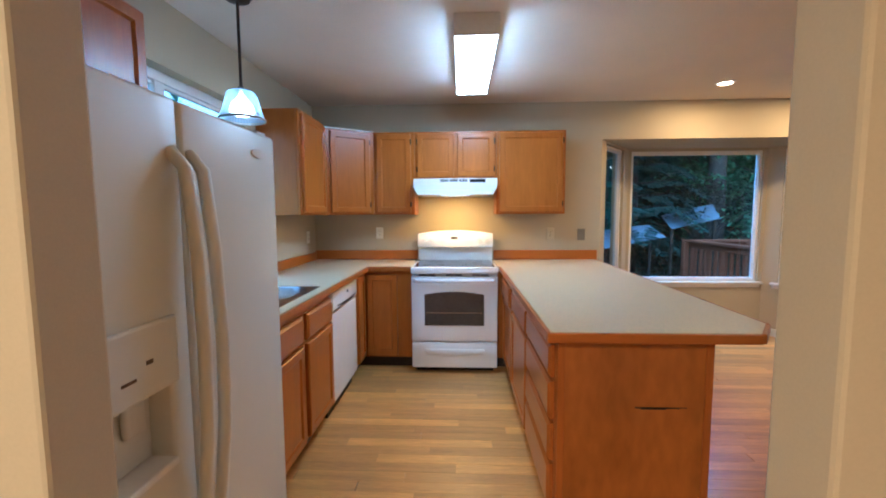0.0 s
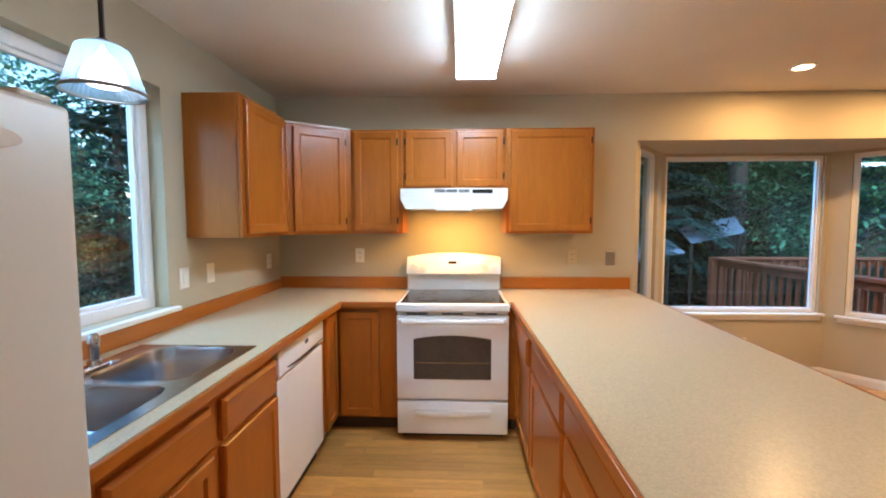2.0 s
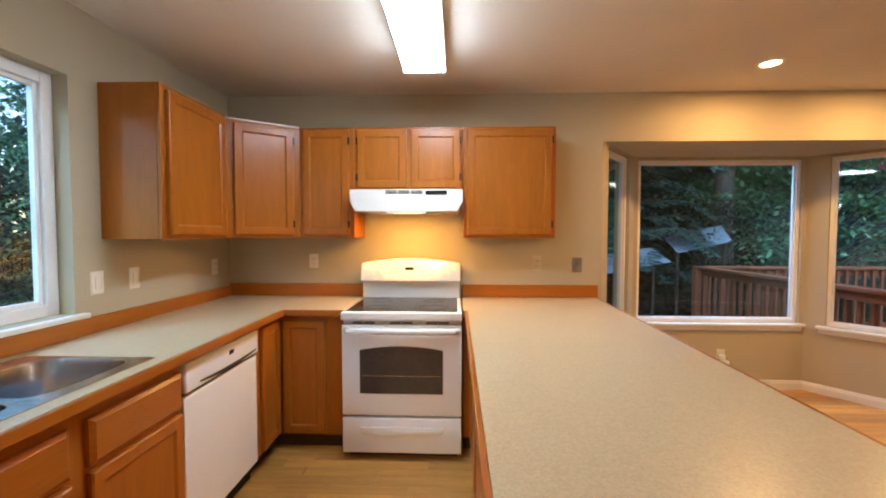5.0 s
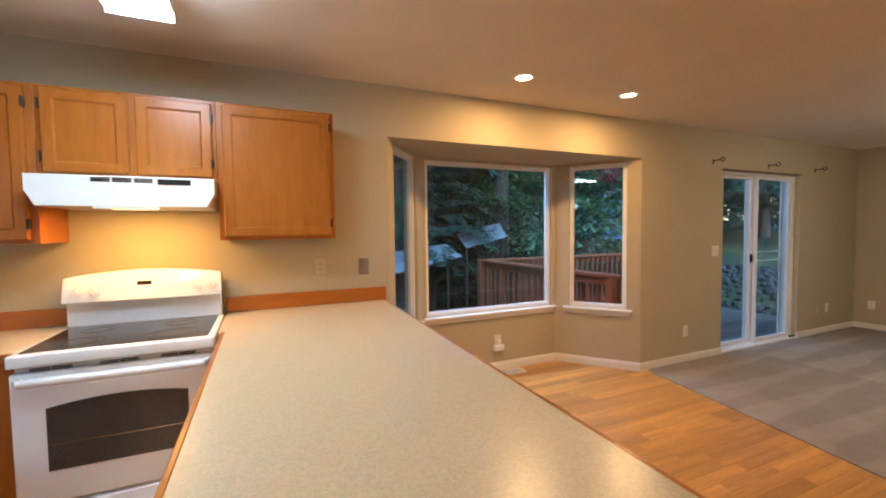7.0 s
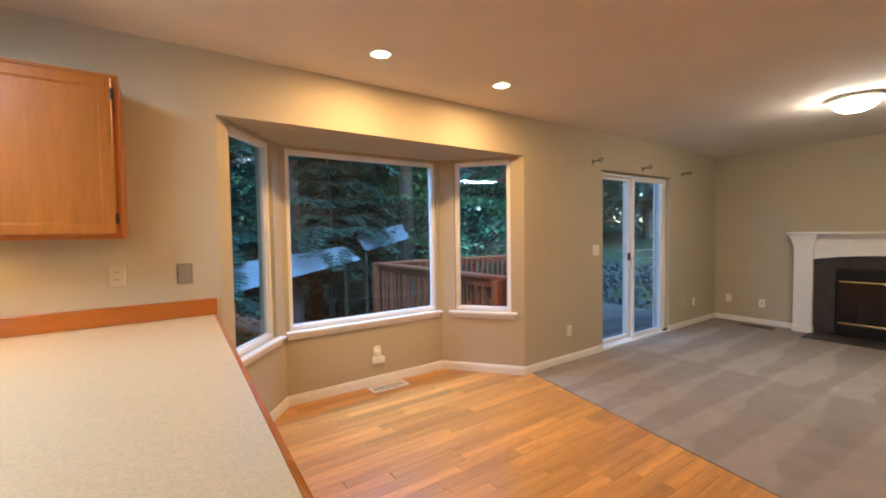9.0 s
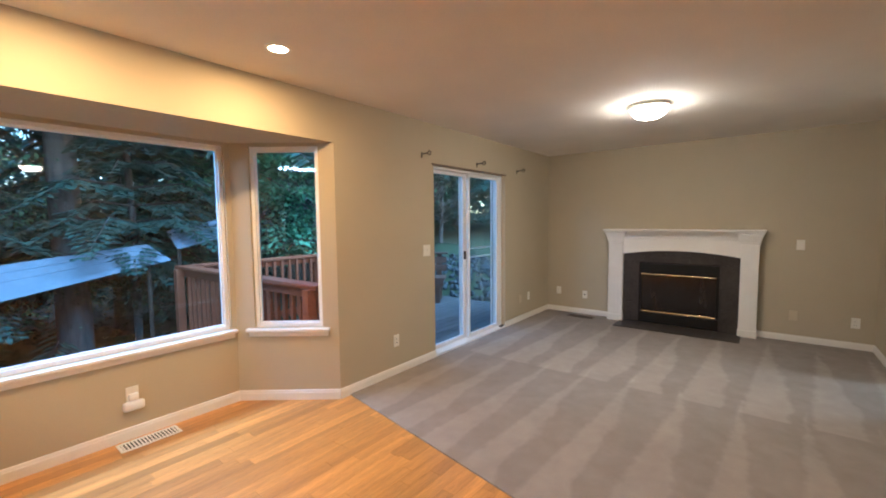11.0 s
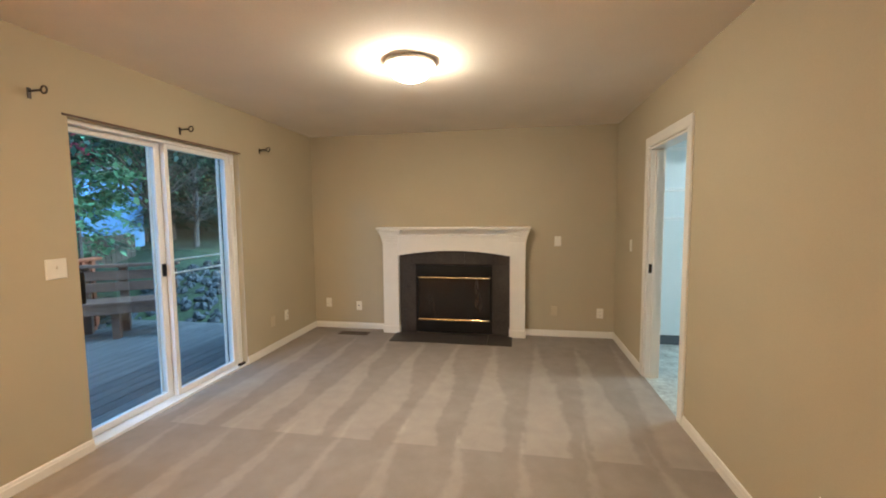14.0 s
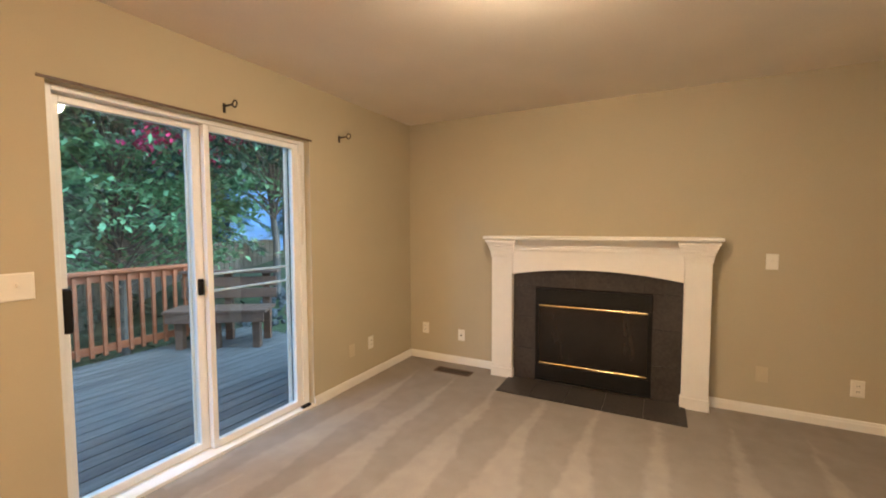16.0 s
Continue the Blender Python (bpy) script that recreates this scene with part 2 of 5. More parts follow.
def frosted(name, colour):
    """Thin frosted glass that shows the lamp inside it dimly."""
    m = bpy.data.materials.new(name)
    m.use_nodes = True
    n, l = m.node_tree.nodes, m.node_tree.links
    clear, milk, mix = n.new("ShaderNodeBsdfTransparent"), n.new("ShaderNodeBsdfTranslucent"), n.new("ShaderNodeMixShader")
    face, both = n["Principled BSDF"], n.new("ShaderNodeMixShader")
    face.inputs["Base Color"].default_value = (*colour, 1)
    face.inputs["Roughness"].default_value = 0.3
    milk.inputs[0].default_value = (*colour, 1)
    mix.inputs[0].default_value, both.inputs[0].default_value = 0.55, 0.55
    l.new(face.outputs[0], mix.inputs[1])
    l.new(milk.outputs[0], mix.inputs[2])
    l.new(mix.outputs[0], both.inputs[1])
    l.new(clear.outputs[0], both.inputs[2])
    l.new(both.outputs[0], n["Material Output"].inputs[0])
    return m


SHADE = frosted("frosted_shade_glass", (0.42, 0.56, 0.68))


def carpet_material():
    """Cut-pile carpet with the wedge-shaped nap marks that a vacuum cleaner leaves."""
    m = material("beige_cut_pile_carpet", (0.35, 0.305, 0.265), 0.95, spread=0.08, scale=9, fine=230, bump=0.7, dist=0.006)
    n, l = m.node_tree.nodes, m.node_tree.links
    b = n["Principled BSDF"]
    b.inputs["Specular IOR Level"].default_value = 0.1
    base = b.inputs["Base Color"].links[0].from_socket
    co = n.new("ShaderNodeTexCoord")
    wob = n.new("ShaderNodeTexNoise")
    wob.inputs["Scale"].default_value = 1.3
    l.new(co.outputs["Object"], wob.inputs["Vector"])
    sep = n.new("ShaderNodeSeparateXYZ")
    l.new(co.outputs["Object"], sep.inputs[0])

    def op(kind, a, c, third=None):
        q = n.new("ShaderNodeMath")
        q.operation = kind
        for i, v in enumerate((a, c, third)):
            if v is None:
                continue
            if isinstance(v, (int, float)):
                q.inputs[i].default_value = v
            else:
                l.new(v, q.inputs[i])
        return q.outputs[0]

    x, y, w = sep.outputs[0], sep.outputs[1], wob.outputs["Fac"]
    total = None
    fray = n.new("ShaderNodeTexNoise")
    fray.inputs["Scale"].default_value, fray.inputs["Detail"].default_value = 15.0, 4
    l.new(co.outputs["Object"], fray.inputs["Vector"])
    for period, start, length, shift, strength in ((0.42, 5.75, 2.3, 0.0, 0.20), (0.40, 3.7, 2.35, 0.17, 0.17)):
        u = op("DIVIDE", op("SUBTRACT", x, start), length)
        yy = op("ADD", op("MULTIPLY_ADD", w, 0.16, y), shift)
        v = op("FRACT", op("DIVIDE", yy, period), 0)
        tip = op("MULTIPLY", op("SUBTRACT", 1.0, u), op("MULTIPLY_ADD", w, 0.9, 0.36))
        tent = op("ABSOLUTE", op("MULTIPLY_ADD", v, 2.0, -1.0), 0)
        edge = op("SUBTRACT", op("MULTIPLY_ADD", op("SUBTRACT", fray.outputs["Fac"], 0.5), 0.36, tip), tent)
        soft = n.new("ShaderNodeMapRange")
        soft.inputs["From Min"].default_value, soft.inputs["From Max"].default_value = -0.05, 0.12
        l.new(edge, soft.inputs[0])
        inside = op("MULTIPLY", op("GREATER_THAN", u, 0.0), op("LESS_THAN", u, 1.0))
        mark = op("MULTIPLY", op("MULTIPLY", soft.outputs[0], inside), strength)
        total = mark if total is None else op("ADD", total, mark)
    pile = n.new("ShaderNodeTexNoise")
    pile.inputs["Scale"].default_value, pile.inputs["Detail"].default_value = 3.2, 5
    l.new(co.outputs["Object"], pile.inputs["Vector"])
    total = op("MULTIPLY_ADD", op("SUBTRACT", pile.outputs["Fac"], 0.5), 0.30, total)
    hsv = n.new("ShaderNodeHueSaturation")
    l.new(op("ADD", total, 0.90), hsv.inputs["Value"])
    l.new(base, hsv.inputs["Color"])
    l.new(hsv.outputs[0], b.inputs["Base Color"])
    return m


CARPET = carpet_material()


# ---- mesh helpers ----
def add_box(bm, x0, x1, y0, y1, z0, z1):
    v = [bm.verts.new(p) for p in ((x0, y0, z0), (x1, y0, z0), (x1, y1, z0), (x0, y1, z0), (x0, y0, z1), (x1, y0, z1), (x1, y1, z1), (x0, y1, z1))]
    for f in ((0, 3, 2, 1), (4, 5, 6, 7), (0, 1, 5, 4), (1, 2, 6, 5), (2, 3, 7, 6), (3, 0, 4, 7)):
        bm.faces.new([v[i] for i in f])


def boxes(*many, bevel=0.0, seg=2):
    bm = bmesh.new()
    for b in many:
        add_box(bm, *b)
    if bevel:
        bmesh.ops.bevel(bm, geom=list(bm.edges), offset=bevel, segments=seg, affect="EDGES", profile=0.5)
    return bm


def prism(points, z0, z1, bevel=0.0):
    """An upright prism over a plan outline, counter-clockwise."""
    bm = bmesh.new()
    lo = [bm.verts.new((x, y, z0)) for x, y in points]
    hi = [bm.verts.new((x, y, z1)) for x, y in points]
    bm.faces.new(lo[::-1])
    bm.faces.new(hi)
    k = len(points)
    for i in range(k):
        bm.faces.new((lo[i], lo[(i + 1) % k], hi[(i + 1) % k], hi[i]))
    if bevel:
        bmesh.ops.bevel(bm, geom=list(bm.edges), offset=bevel, segments=2, affect="EDGES", profile=0.5)
    return bm


def tube(points, r, bm=None, seg=10, r1=None):
    """A round bar along a line of points, tapering to r1."""
    bm = bm or bmesh.new()
    pts = [Vector(p) for p in points]
    rings = []
    for i, p in enumerate(pts):
        d = (pts[min(i + 1, len(pts) - 1)] - pts[max(i - 1, 0)]).normalized()
        side = d.cross(Vector((0, 0, 1)) if abs(d.z) < 0.9 else Vector((1, 0, 0))).normalized()
        up = side.cross(d)
        rr = r if r1 is None else r + (r1 - r) * i / (len(pts) - 1)
        rings.append([bm.verts.new(p + rr * (math.cos(a) * side + math.sin(a) * up)) for a in [2 * math.pi * k / seg for k in range(seg)]])
    for a, b in zip(rings, rings[1:]):
        for k in range(seg):
            bm.faces.new((a[k], a[(k + 1) % seg], b[(k + 1) % seg], b[k]))
    bm.faces.new(rings[0][::-1])
    bm.faces.new(rings[-1])
    return bm


def lathe(profile, x, y, seg=32, bm=None):
    """A turned shape about the upright line at x, y from (radius, height) pairs."""
    bm = bm or bmesh.new()
    rings = []
    for r, z in profile:
        if r < 1e-4:
            rings.append([bm.verts.new((x, y, z))])
        else:
            rings.append([bm.verts.new((x + r * math.cos(2 * math.pi * k / seg), y + r * math.sin(2 * math.pi * k / seg), z)) for k in range(seg)])
    for a, b in zip(rings, rings[1:]):
        for k in range(seg):
            q = [a[k % len(a)], a[(k + 1) % len(a)], b[(k + 1) % len(b)], b[k % len(b)]]
            q = list(dict.fromkeys(q))
            if len(q) > 2:
                bm.faces.new(q)
    return bm


def ringed(w, h, rings, cap=True):
    """A board w x h facing -y, built of rectangles (inset, y) from the back to the front."""
    bm = bmesh.new()
    made = [[bm.verts.new(p) for p in ((i, y, i), (w - i, y, i), (w - i, y, h - i), (i, y, h - i))] for i, y in rings]
    for a, b in zip(made, made[1:]):
        for k in range(4):
            bm.faces.new((a[k], a[(k + 1) % 4], b[(k + 1) % 4], b[k]))
    bm.faces.new(made[0][::-1])
    if cap:
        bm.faces.new(made[-1])
    return bm


def part(name, bm, mat, parent=None, label="", smooth=False, m=None):
    """Links a bmesh in world places as ONE mesh object, under a thing or under a part."""
    if m is not None:
        bm.transform(m)
    bmesh.ops.recalc_face_normals(bm, faces=bm.faces)
    me = bpy.data.meshes.new(name)
    bm.to_mesh(me)
    bm.free()
    me.materials.append(mat)
    if smooth:
        for p in me.polygons:
            p.use_smooth = True
        try:
            me.set_sharp_from_angle(angle=radians(40))
        except Exception:
            pass
    ob = new(name, me)
    if parent is not None:
        ob.parent = parent
        if parent.type == "EMPTY":
            ob.matrix_parent_inverse = Matrix.Translation(parent.location).inverted()
    if label:
        ob["label"] = label
    return ob


def thing(name, place, label, category, group="", kind=""):
    ob = new(name)
    ob.empty_display_size = 0.1
    ob.location = place
    return tagged(ob, label, category, group, kind)


def structure(name, bm, mat, label, category):
    return tagged(part(name, bm, mat), label, category, kind="structure")


def frame_matrix(a, b):
    """Local x along a to b, local -y to the right hand of that line, z up."""
    d = (Vector(b) - Vector(a)).normalized()
    return Matrix.Translation((a[0], a[1], 0)) @ Matrix.Rotation(math.atan2(d.y, d.x), 4, "Z")


SOUTHWARD = Matrix.Identity(4)
EASTWARD = Matrix.Rotation(radians(90), 4, "Z")
WESTWARD = Matrix.Rotation(radians(-90), 4, "Z")


# ---- large structure ----
def plate_with_holes(u0, u1, v0, v1, holes):
    """One sheet in x and z with openings (u0, u1, v0, v1) cut through."""
    us = sorted({u0, u1, *[h[0] for h in holes], *[h[1] for h in holes]})
    vs = sorted({v0, v1, *[h[2] for h in holes], *[h[3] for h in holes]})
    bm = bmesh.new()
    grid = {}

    def at(i, j):
        if (i, j) not in grid:
            grid[i, j] = bm.verts.new((us[i], 0, vs[j]))
        return grid[i, j]

    for i in range(len(us) - 1):
        for j in range(len(vs) - 1):
            cu, cv = (us[i] + us[i + 1]) / 2, (vs[j] + vs[j + 1]) / 2
            if not any(h[0] < cu < h[1] and h[2] < cv < h[3] for h in holes):
                bm.faces.new((at(i, j), at(i + 1, j), at(i + 1, j + 1), at(i, j + 1)))
    return bm


def thicken(bm, way):
    out = bmesh.ops.extrude_face_region(bm, geom=list(bm.faces))
    for v in out["geom"]:
        if isinstance(v, bmesh.types.BMVert):
            v.co += Vector(way)
    return bm


def straight_wall(name, m, u0, u1, z1, holes, mat, label, thick=T):
    bm = thicken(plate_with_holes(u0, u1, 0, z1, holes), (0, thick, 0))
    bm.transform(m)
    return structure(name, bm, mat, label, "wall")


straight_wall("wall_north", Matrix.Translation((0, NORTH, 0)), WEST - T, EAST + T, CEIL, [(1.461, 4.077, 0, BAY_TOP), (5.36, 6.895, 0, 2.095)], WALL, "tan painted plaster wall with bay and patio door openings")
straight_wall("wall_west", frame_matrix((WEST, -3.0), (WEST, NORTH)), 0, NORTH + 3.0, CEIL, [(4.5, 5.92, 1.06, 2.18)], WALL, "tan painted kitchen wall with a window opening")
straight_wall("wall_east", frame_matrix((EAST, NORTH), (EAST, SOUTH - 0.12)), 0, NORTH - SOUTH + 0.12, CEIL, [], WALL, "tan painted wall behind the fireplace")
straight_wall("wall_south", Matrix.Translation((0, SOUTH - 0.12, 0)), 3.86, EAST, CEIL, [(6.36, 7.17, 0, 2.06)], WALL, "tan painted wall with a doorway", 0.12)
structure("wall_hall_1", boxes((WEST, -0.54, 0.58, 0.70, 0, CEIL), bevel=0.008), WALL, "tan painted partition beside the refrigerator", "wall")
structure("wall_hall_2", boxes((0.555, 1.62, 0.58, 0.70, 0, CEIL), bevel=0.008), WALL, "tan painted partition at the kitchen opening", "wall")
structure("wall_hall_back", boxes((WEST, 3.86, -3.14, -3.0, 0, CEIL), (3.86, 3.98, -3.14, SOUTH - 0.12, 0, CEIL)), WALL, "tan painted hall walls", "wall")
for k, (a, b) in enumerate(zip(BAY, BAY[1:])):
    L = (Vector(b) - Vector(a)).length
    hole = ((0.13, 0.70), (0.035, 1.515), (0.15, 0.72))[k]
    straight_wall("wall_bay_%d" % (k + 1), frame_matrix(a, b), 0, L, BAY_TOP, [(*hole, 0.62, 2.125)], WALL, "tan painted wall of the bay window", 0.13)
structure("ceiling", boxes((WEST - T, EAST + T, -3.14, NORTH + T, CEIL, CEIL + 0.12)), CEILING, "textured off-white ceiling", "ceiling")
structure("ceiling_bay", prism([(1.3, 4.392), (4.24, 4.392), (3.7, 5.09), (1.83, 5.09)], BAY_TOP, BAY_TOP + 0.1), WALL, "painted soffit of the bay window", "ceiling")
structure("roof_bay", prism([(1.2, 4.392), (4.34, 4.392), (3.8, 5.25), (1.73, 5.25)], BAY_TOP + 0.1, BAY_TOP + 0.18), KICK, "dark roof over the bay window", "roof")

floor = structure("floor", boxes((WEST, EAST, -3.0, NORTH, -0.12, -0.012), (1.3, 4.2, NORTH, 5.05, -0.12, -0.012)), GAP, "narrow honey oak strip floor", "floor")

# Carpet over the living room; its edge runs at a slant from the bay corner.
def carpet_edge(y):
    return 4.175 - 0.185 * (4.25 - y)


cb = bmesh.new()
add_box(cb, 3.3, EAST, SOUTH, NORTH, -0.011, 0.010)
for v in cb.verts:
    if v.co.x < 4:
        v.co.x = carpet_edge(v.co.y)
structure("carpet", cb, CARPET, "beige cut-pile carpet with vacuum cleaner marks", "carpet")


def skirting(name, a, b, h=0.085):
    """Baseboard along a to b, on the right hand of that line."""
    L = (Vector(b) - Vector(a)).length
    bm = bmesh.new()
    prof = ((0.0, 0.0), (-0.014, 0.0), (-0.014, h * 0.70), (-0.011, h * 0.78), (-0.010, h * 0.9), (-0.006, h), (0.0, h))
    ends = [[bm.verts.new((u, y, z)) for y, z in prof] for u in (0, L)]
    for i in range(len(prof) - 1):
        bm.faces.new((ends[0][i], ends[0][i + 1], ends[1][i + 1], ends[1][i]))
    bm.faces.new(ends[0][::-1])
    bm.faces.new(ends[1])
    bm.transform(frame_matrix(a, b))
    structure(name, bm, TRIM, "white painted baseboard", "baseboard")


for k, (a, b) in enumerate(zip(BAY, BAY[1:])):
    skirting("baseboard", a, b)
skirting("baseboard", (4.077, NORTH), (5.36, NORTH))
skirting("baseboard", (6.895, NORTH), (EAST, NORTH))
skirting("baseboard", (EAST, NORTH), (EAST, 3.25))
skirting("baseboard", (EAST, 1.49), (EAST, SOUTH))
skirting("baseboard", (EAST, SOUTH), (7.26, SOUTH))
skirting("baseboard", (6.27, SOUTH), (3.86, SOUTH))


# ---- windows and patio door ----
def window(name, m, u0, u1, z0, z1, y0, stile, label, mullion=None, sill=0.05, horn=0.03):
    """A vinyl window in a wall opening; local y runs outwards."""
    w = thing(name, m @ Vector(((u0 + u1) / 2, 0, z0)), label, "window", kind="structure")
    d = 0.055
    bars = [(u0, u0 + stile, y0, y0 + d, z0, z1), (u1 - stile, u1, y0, y0 + d, z0, z1),
            (u0 + stile, u1 - stile, y0, y0 + d, z0, z0 + stile), (u0 + stile, u1 - stile, y0, y0 + d, z1 - stile, z1)]
    part("window_frame", boxes(*bars, bevel=0.004), VINYL, w, m=m)
    s2 = stile * 0.35
    beads = [(u0 + stile, u0 + stile + s2, y0 + 0.018, y0 + d - 0.008, z0 + stile, z1 - stile), (u1 - stile - s2, u1 - stile, y0 + 0.018, y0 + d - 0.008, z0 + stile, z1 - stile),
             (u0 + stile + s2, u1 - stile - s2, y0 + 0.018, y0 + d - 0.008, z0 + stile, z0 + stile + s2), (u0 + stile + s2, u1 - stile - s2, y0 + 0.018, y0 + d - 0.008, z1 - stile - s2, z1 - stile)]
    part("sash", boxes(*beads, bevel=0.003), VINYL, w, m=m)
    if mullion:
        part("mullion", boxes((mullion - 0.035, mullion + 0.035, y0 + 0.002, y0 + d - 0.002, z0 + stile, z1 - stile), bevel=0.004), VINYL, w, m=m)
    cuts = [u0 + stile * 0.8] + ([mullion] if mullion else []) + [u1 - stile * 0.8]
    for a, b in zip(cuts, cuts[1:]):
        p = part("pane", boxes((a, b, y0 + 0.03, y0 + 0.034, z0 + stile * 0.8, z1 - stile * 0.8)), PANE, w, "clear window glass", m=m)
        p.visible_shadow = False
    part("window_sill", boxes((u0 - horn, u1 + horn, -sill, y0 + 0.004, z0 - 0.026, z0 - 0.001), bevel=0.006), TRIM, w, "white painted window sill", m=m)
    part("apron", boxes((u0 - horn + 0.015, u1 + horn - 0.015, -0.018, -0.001, z0 - 0.07, z0 - 0.027), bevel=0.005), TRIM, w, m=m)
    return w


window("window_1", frame_matrix((WEST, -3.0), (WEST, NORTH)), 4.5, 5.92, 1.06, 2.18, 0.075, 0.055, "white vinyl sliding window over the kitchen sink", mullion=5.21, sill=0.035, horn=0.05)
for k, (a, b) in enumerate(zip(BAY, BAY[1:])):
    u0, u1 = ((0.13, 0.70), (0.035, 1.515), (0.15, 0.72))[k]
    window("window_%d" % (k + 2), frame_matrix(a, b), u0, u1, 0.62, 2.125, 0.03, 0.032, "white vinyl bay window, fixed pane",
           horn=(0.06, 0.035, 0.06)[k])


def patio_door():
    d = thing("patio_door", (6.115, NORTH, 0), "white vinyl sliding patio door, closed, beside the deck", "patio door", kind="structure")
    y = NORTH + 0.055
    x0, x1, top = 5.36, 6.895, 2.095
    part("door_frame", boxes((x0, x0 + 0.04, y, y + 0.11, 0.03, top), (x1 - 0.056, x1, y, y + 0.11, 0.03, top), (x0 + 0.04, x1 - 0.056, y, y + 0.11, top - 0.028, top), bevel=0.004), VINYL, d)
    part("threshold", boxes((x0, x1, NORTH - 0.004, y + 0.12, 0.0, 0.03), bevel=0.004), VINYL, d)

    def leaf(a, b, yy, name, s, e):
        f = part(name, boxes((a, a + s, yy, yy + 0.042, 0.032, top - 0.030), (b - e, b, yy, yy + 0.042, 0.032, top - 0.030),
                             (a + s, b - e, yy, yy + 0.042, 0.032, 0.078), (a + s, b - e, yy, yy + 0.042, top - 0.066, top - 0.030), bevel=0.004), VINYL, d)
        p = part("pane", boxes((a + s - 0.008, b - e + 0.008, yy + 0.014, yy + 0.019, 0.070, top - 0.058)), PANE, f, "clear door glass")
        p.visible_shadow = False
        return f

    left = leaf(5.401, 6.123, y + 0.056, "sliding_leaf", 0.040, 0.068)
    right = leaf(6.103, 6.837, y + 0.008, "fixed_leaf", 0.036, 0.055)
    part("handle", boxes((5.400, 5.440, y + 0.002, y + 0.055, 0.935, 1.15), bevel=0.012, seg=3), BLACK, left, "black door handle", smooth=True)
    part("latch", boxes((6.064, 6.094, y + 0.038, y + 0.0555, 1.02, 1.12), bevel=0.004), BLACK, left, "black latch plate")
    screen = part("screen_frame", boxes((6.04, 6.065, y + 0.099, y + 0.112, 0.04, top - 0.03), (6.785, 6.815, y + 0.099, y + 0.112, 0.04, top - 0.03), bevel=0.003), VINYL, d, "white frame of the insect screen")
    for z in (1.025, 1.135):
        part("push_bar", tube([(6.066, y + 0.105, z), (6.784, y + 0.105, z)], 0.008), VINYL, screen, "white cross bar on the screen")
    part("security_bar", boxes((6.845, 6.862, y - 0.012, y - 0.001, 1.30, 1.99), bevel=0.003), GREYWHITE, d, "hinged white security bar")
    part("stop_block", boxes((6.78, 6.86, NORTH - 0.001, NORTH + 0.03, 0.031, 0.05), bevel=0.003), BLACK, d)


patio_door()
# Dark strip painted in place of the shadow under the door header.
structure("reveal_trim", boxes((5.33, 6.92, NORTH - 0.006, NORTH + 0.05, 2.096, 2.110), bevel=0.002), BROWNPLATE, "thin dark strip standing for shadow over the patio door", "trim")


# ---- doorway to the utility room ----
def casing():
    c = thing("door_1", (6.765, SOUTH, 0), "white painted door casing, doorway to a utility room", "door casing", kind="structure")
    for a, b in ((6.275, 6.355), (7.175, 7.255)):
        part("side_casing", boxes((a, b, SOUTH, SOUTH + 0.016, 0, 2.064), bevel=0.004), TRIM, c)
    part("head_casing", boxes((6.275, 7.255, SOUTH, SOUTH + 0.016, 2.065, 2.145), bevel=0.004), TRIM, c)
    for a, b in ((6.36, 6.378), (7.152, 7.17)):
        part("jamb", boxes((a, b, SOUTH - 0.122, SOUTH + 0.002, 0, 2.04), bevel=0.002), TRIM, c)
    part("head_jamb", boxes((6.36, 7.17, SOUTH - 0.122, SOUTH + 0.002, 2.042, 2.06), bevel=0.002), TRIM, c)
    part("stop", boxes((7.138, 7.151, SOUTH - 0.075, SOUTH - 0.04, 0, 2.03), (6.379, 6.392, SOUTH - 0.075, SOUTH - 0.04, 0, 2.03), bevel=0.002), TRIM, c)
    part("strike_plate", boxes((7.148, 7.1515, SOUTH - 0.035, SOUTH - 0.008, 0.96, 1.04)), BRONZE, c, "dark strike plate")


casing()
structure("wall_utility", boxes((8.22, 8.33, -2.6, SOUTH - 0.122, 0, CEIL), (4.9, 8.22, -2.72, -2.6, 0, CEIL), (4.9, 5.02, -2.6, SOUTH - 0.122, 0, CEIL)), WHITEWALL, "cool white utility room walls", "wall")
straight_wall("lining_utility", Matrix.Translation((0, SOUTH - 0.128, 0)), 5.02, 8.22, CEIL, [(6.35, 7.18, 0, 2.07)], WHITEWALL, "white inner face of the utility room wall", 0.0065)
structure("floor_utility", boxes((5.02, 8.22, -2.6, SOUTH - 0.002, -0.011, 0.004)), UFLOOR, "mottled grey-green vinyl floor", "floor")
structure("baseboard_utility", boxes((8.205, 8.219, -2.6, SOUTH - 0.13, 0.005, 0.11), bevel=0.003), material("grey_vinyl_cove_base", (0.10, 0.115, 0.125), 0.5), "dark grey cove base", "baseboard")
for z in (1.42, 1.72, 2.16):
    s = thing("wall_shelf", (8.1, -0.6, z), "white wire shelf on wall brackets in the utility room", "shelf", "utility shelves")
    for x, zz in ((7.93, z), (7.93, z + 0.03), (8.07, z + 0.012), (8.21, z + 0.012)):
        part("rail", tube([(x, -1.9, zz), (x, 0.1, zz)], 0.004, seg=6), VINYL, s)
    wires = bmesh.new()
    for k in range(58):
        tube([(7.93, -1.89 + 0.0345 * k, z + 0.017), (8.212, -1.89 + 0.0345 * k, z + 0.017)], 0.0022, wires, 4)
    part("wires", wires, VINYL, s)
    for y in (-0.35, -1.2):
        part("bracket", boxes((7.95, 8.2, y - 0.012, y + 0.012, z - 0.03, z - 0.001), bevel=0.004), GREYWHITE, s)
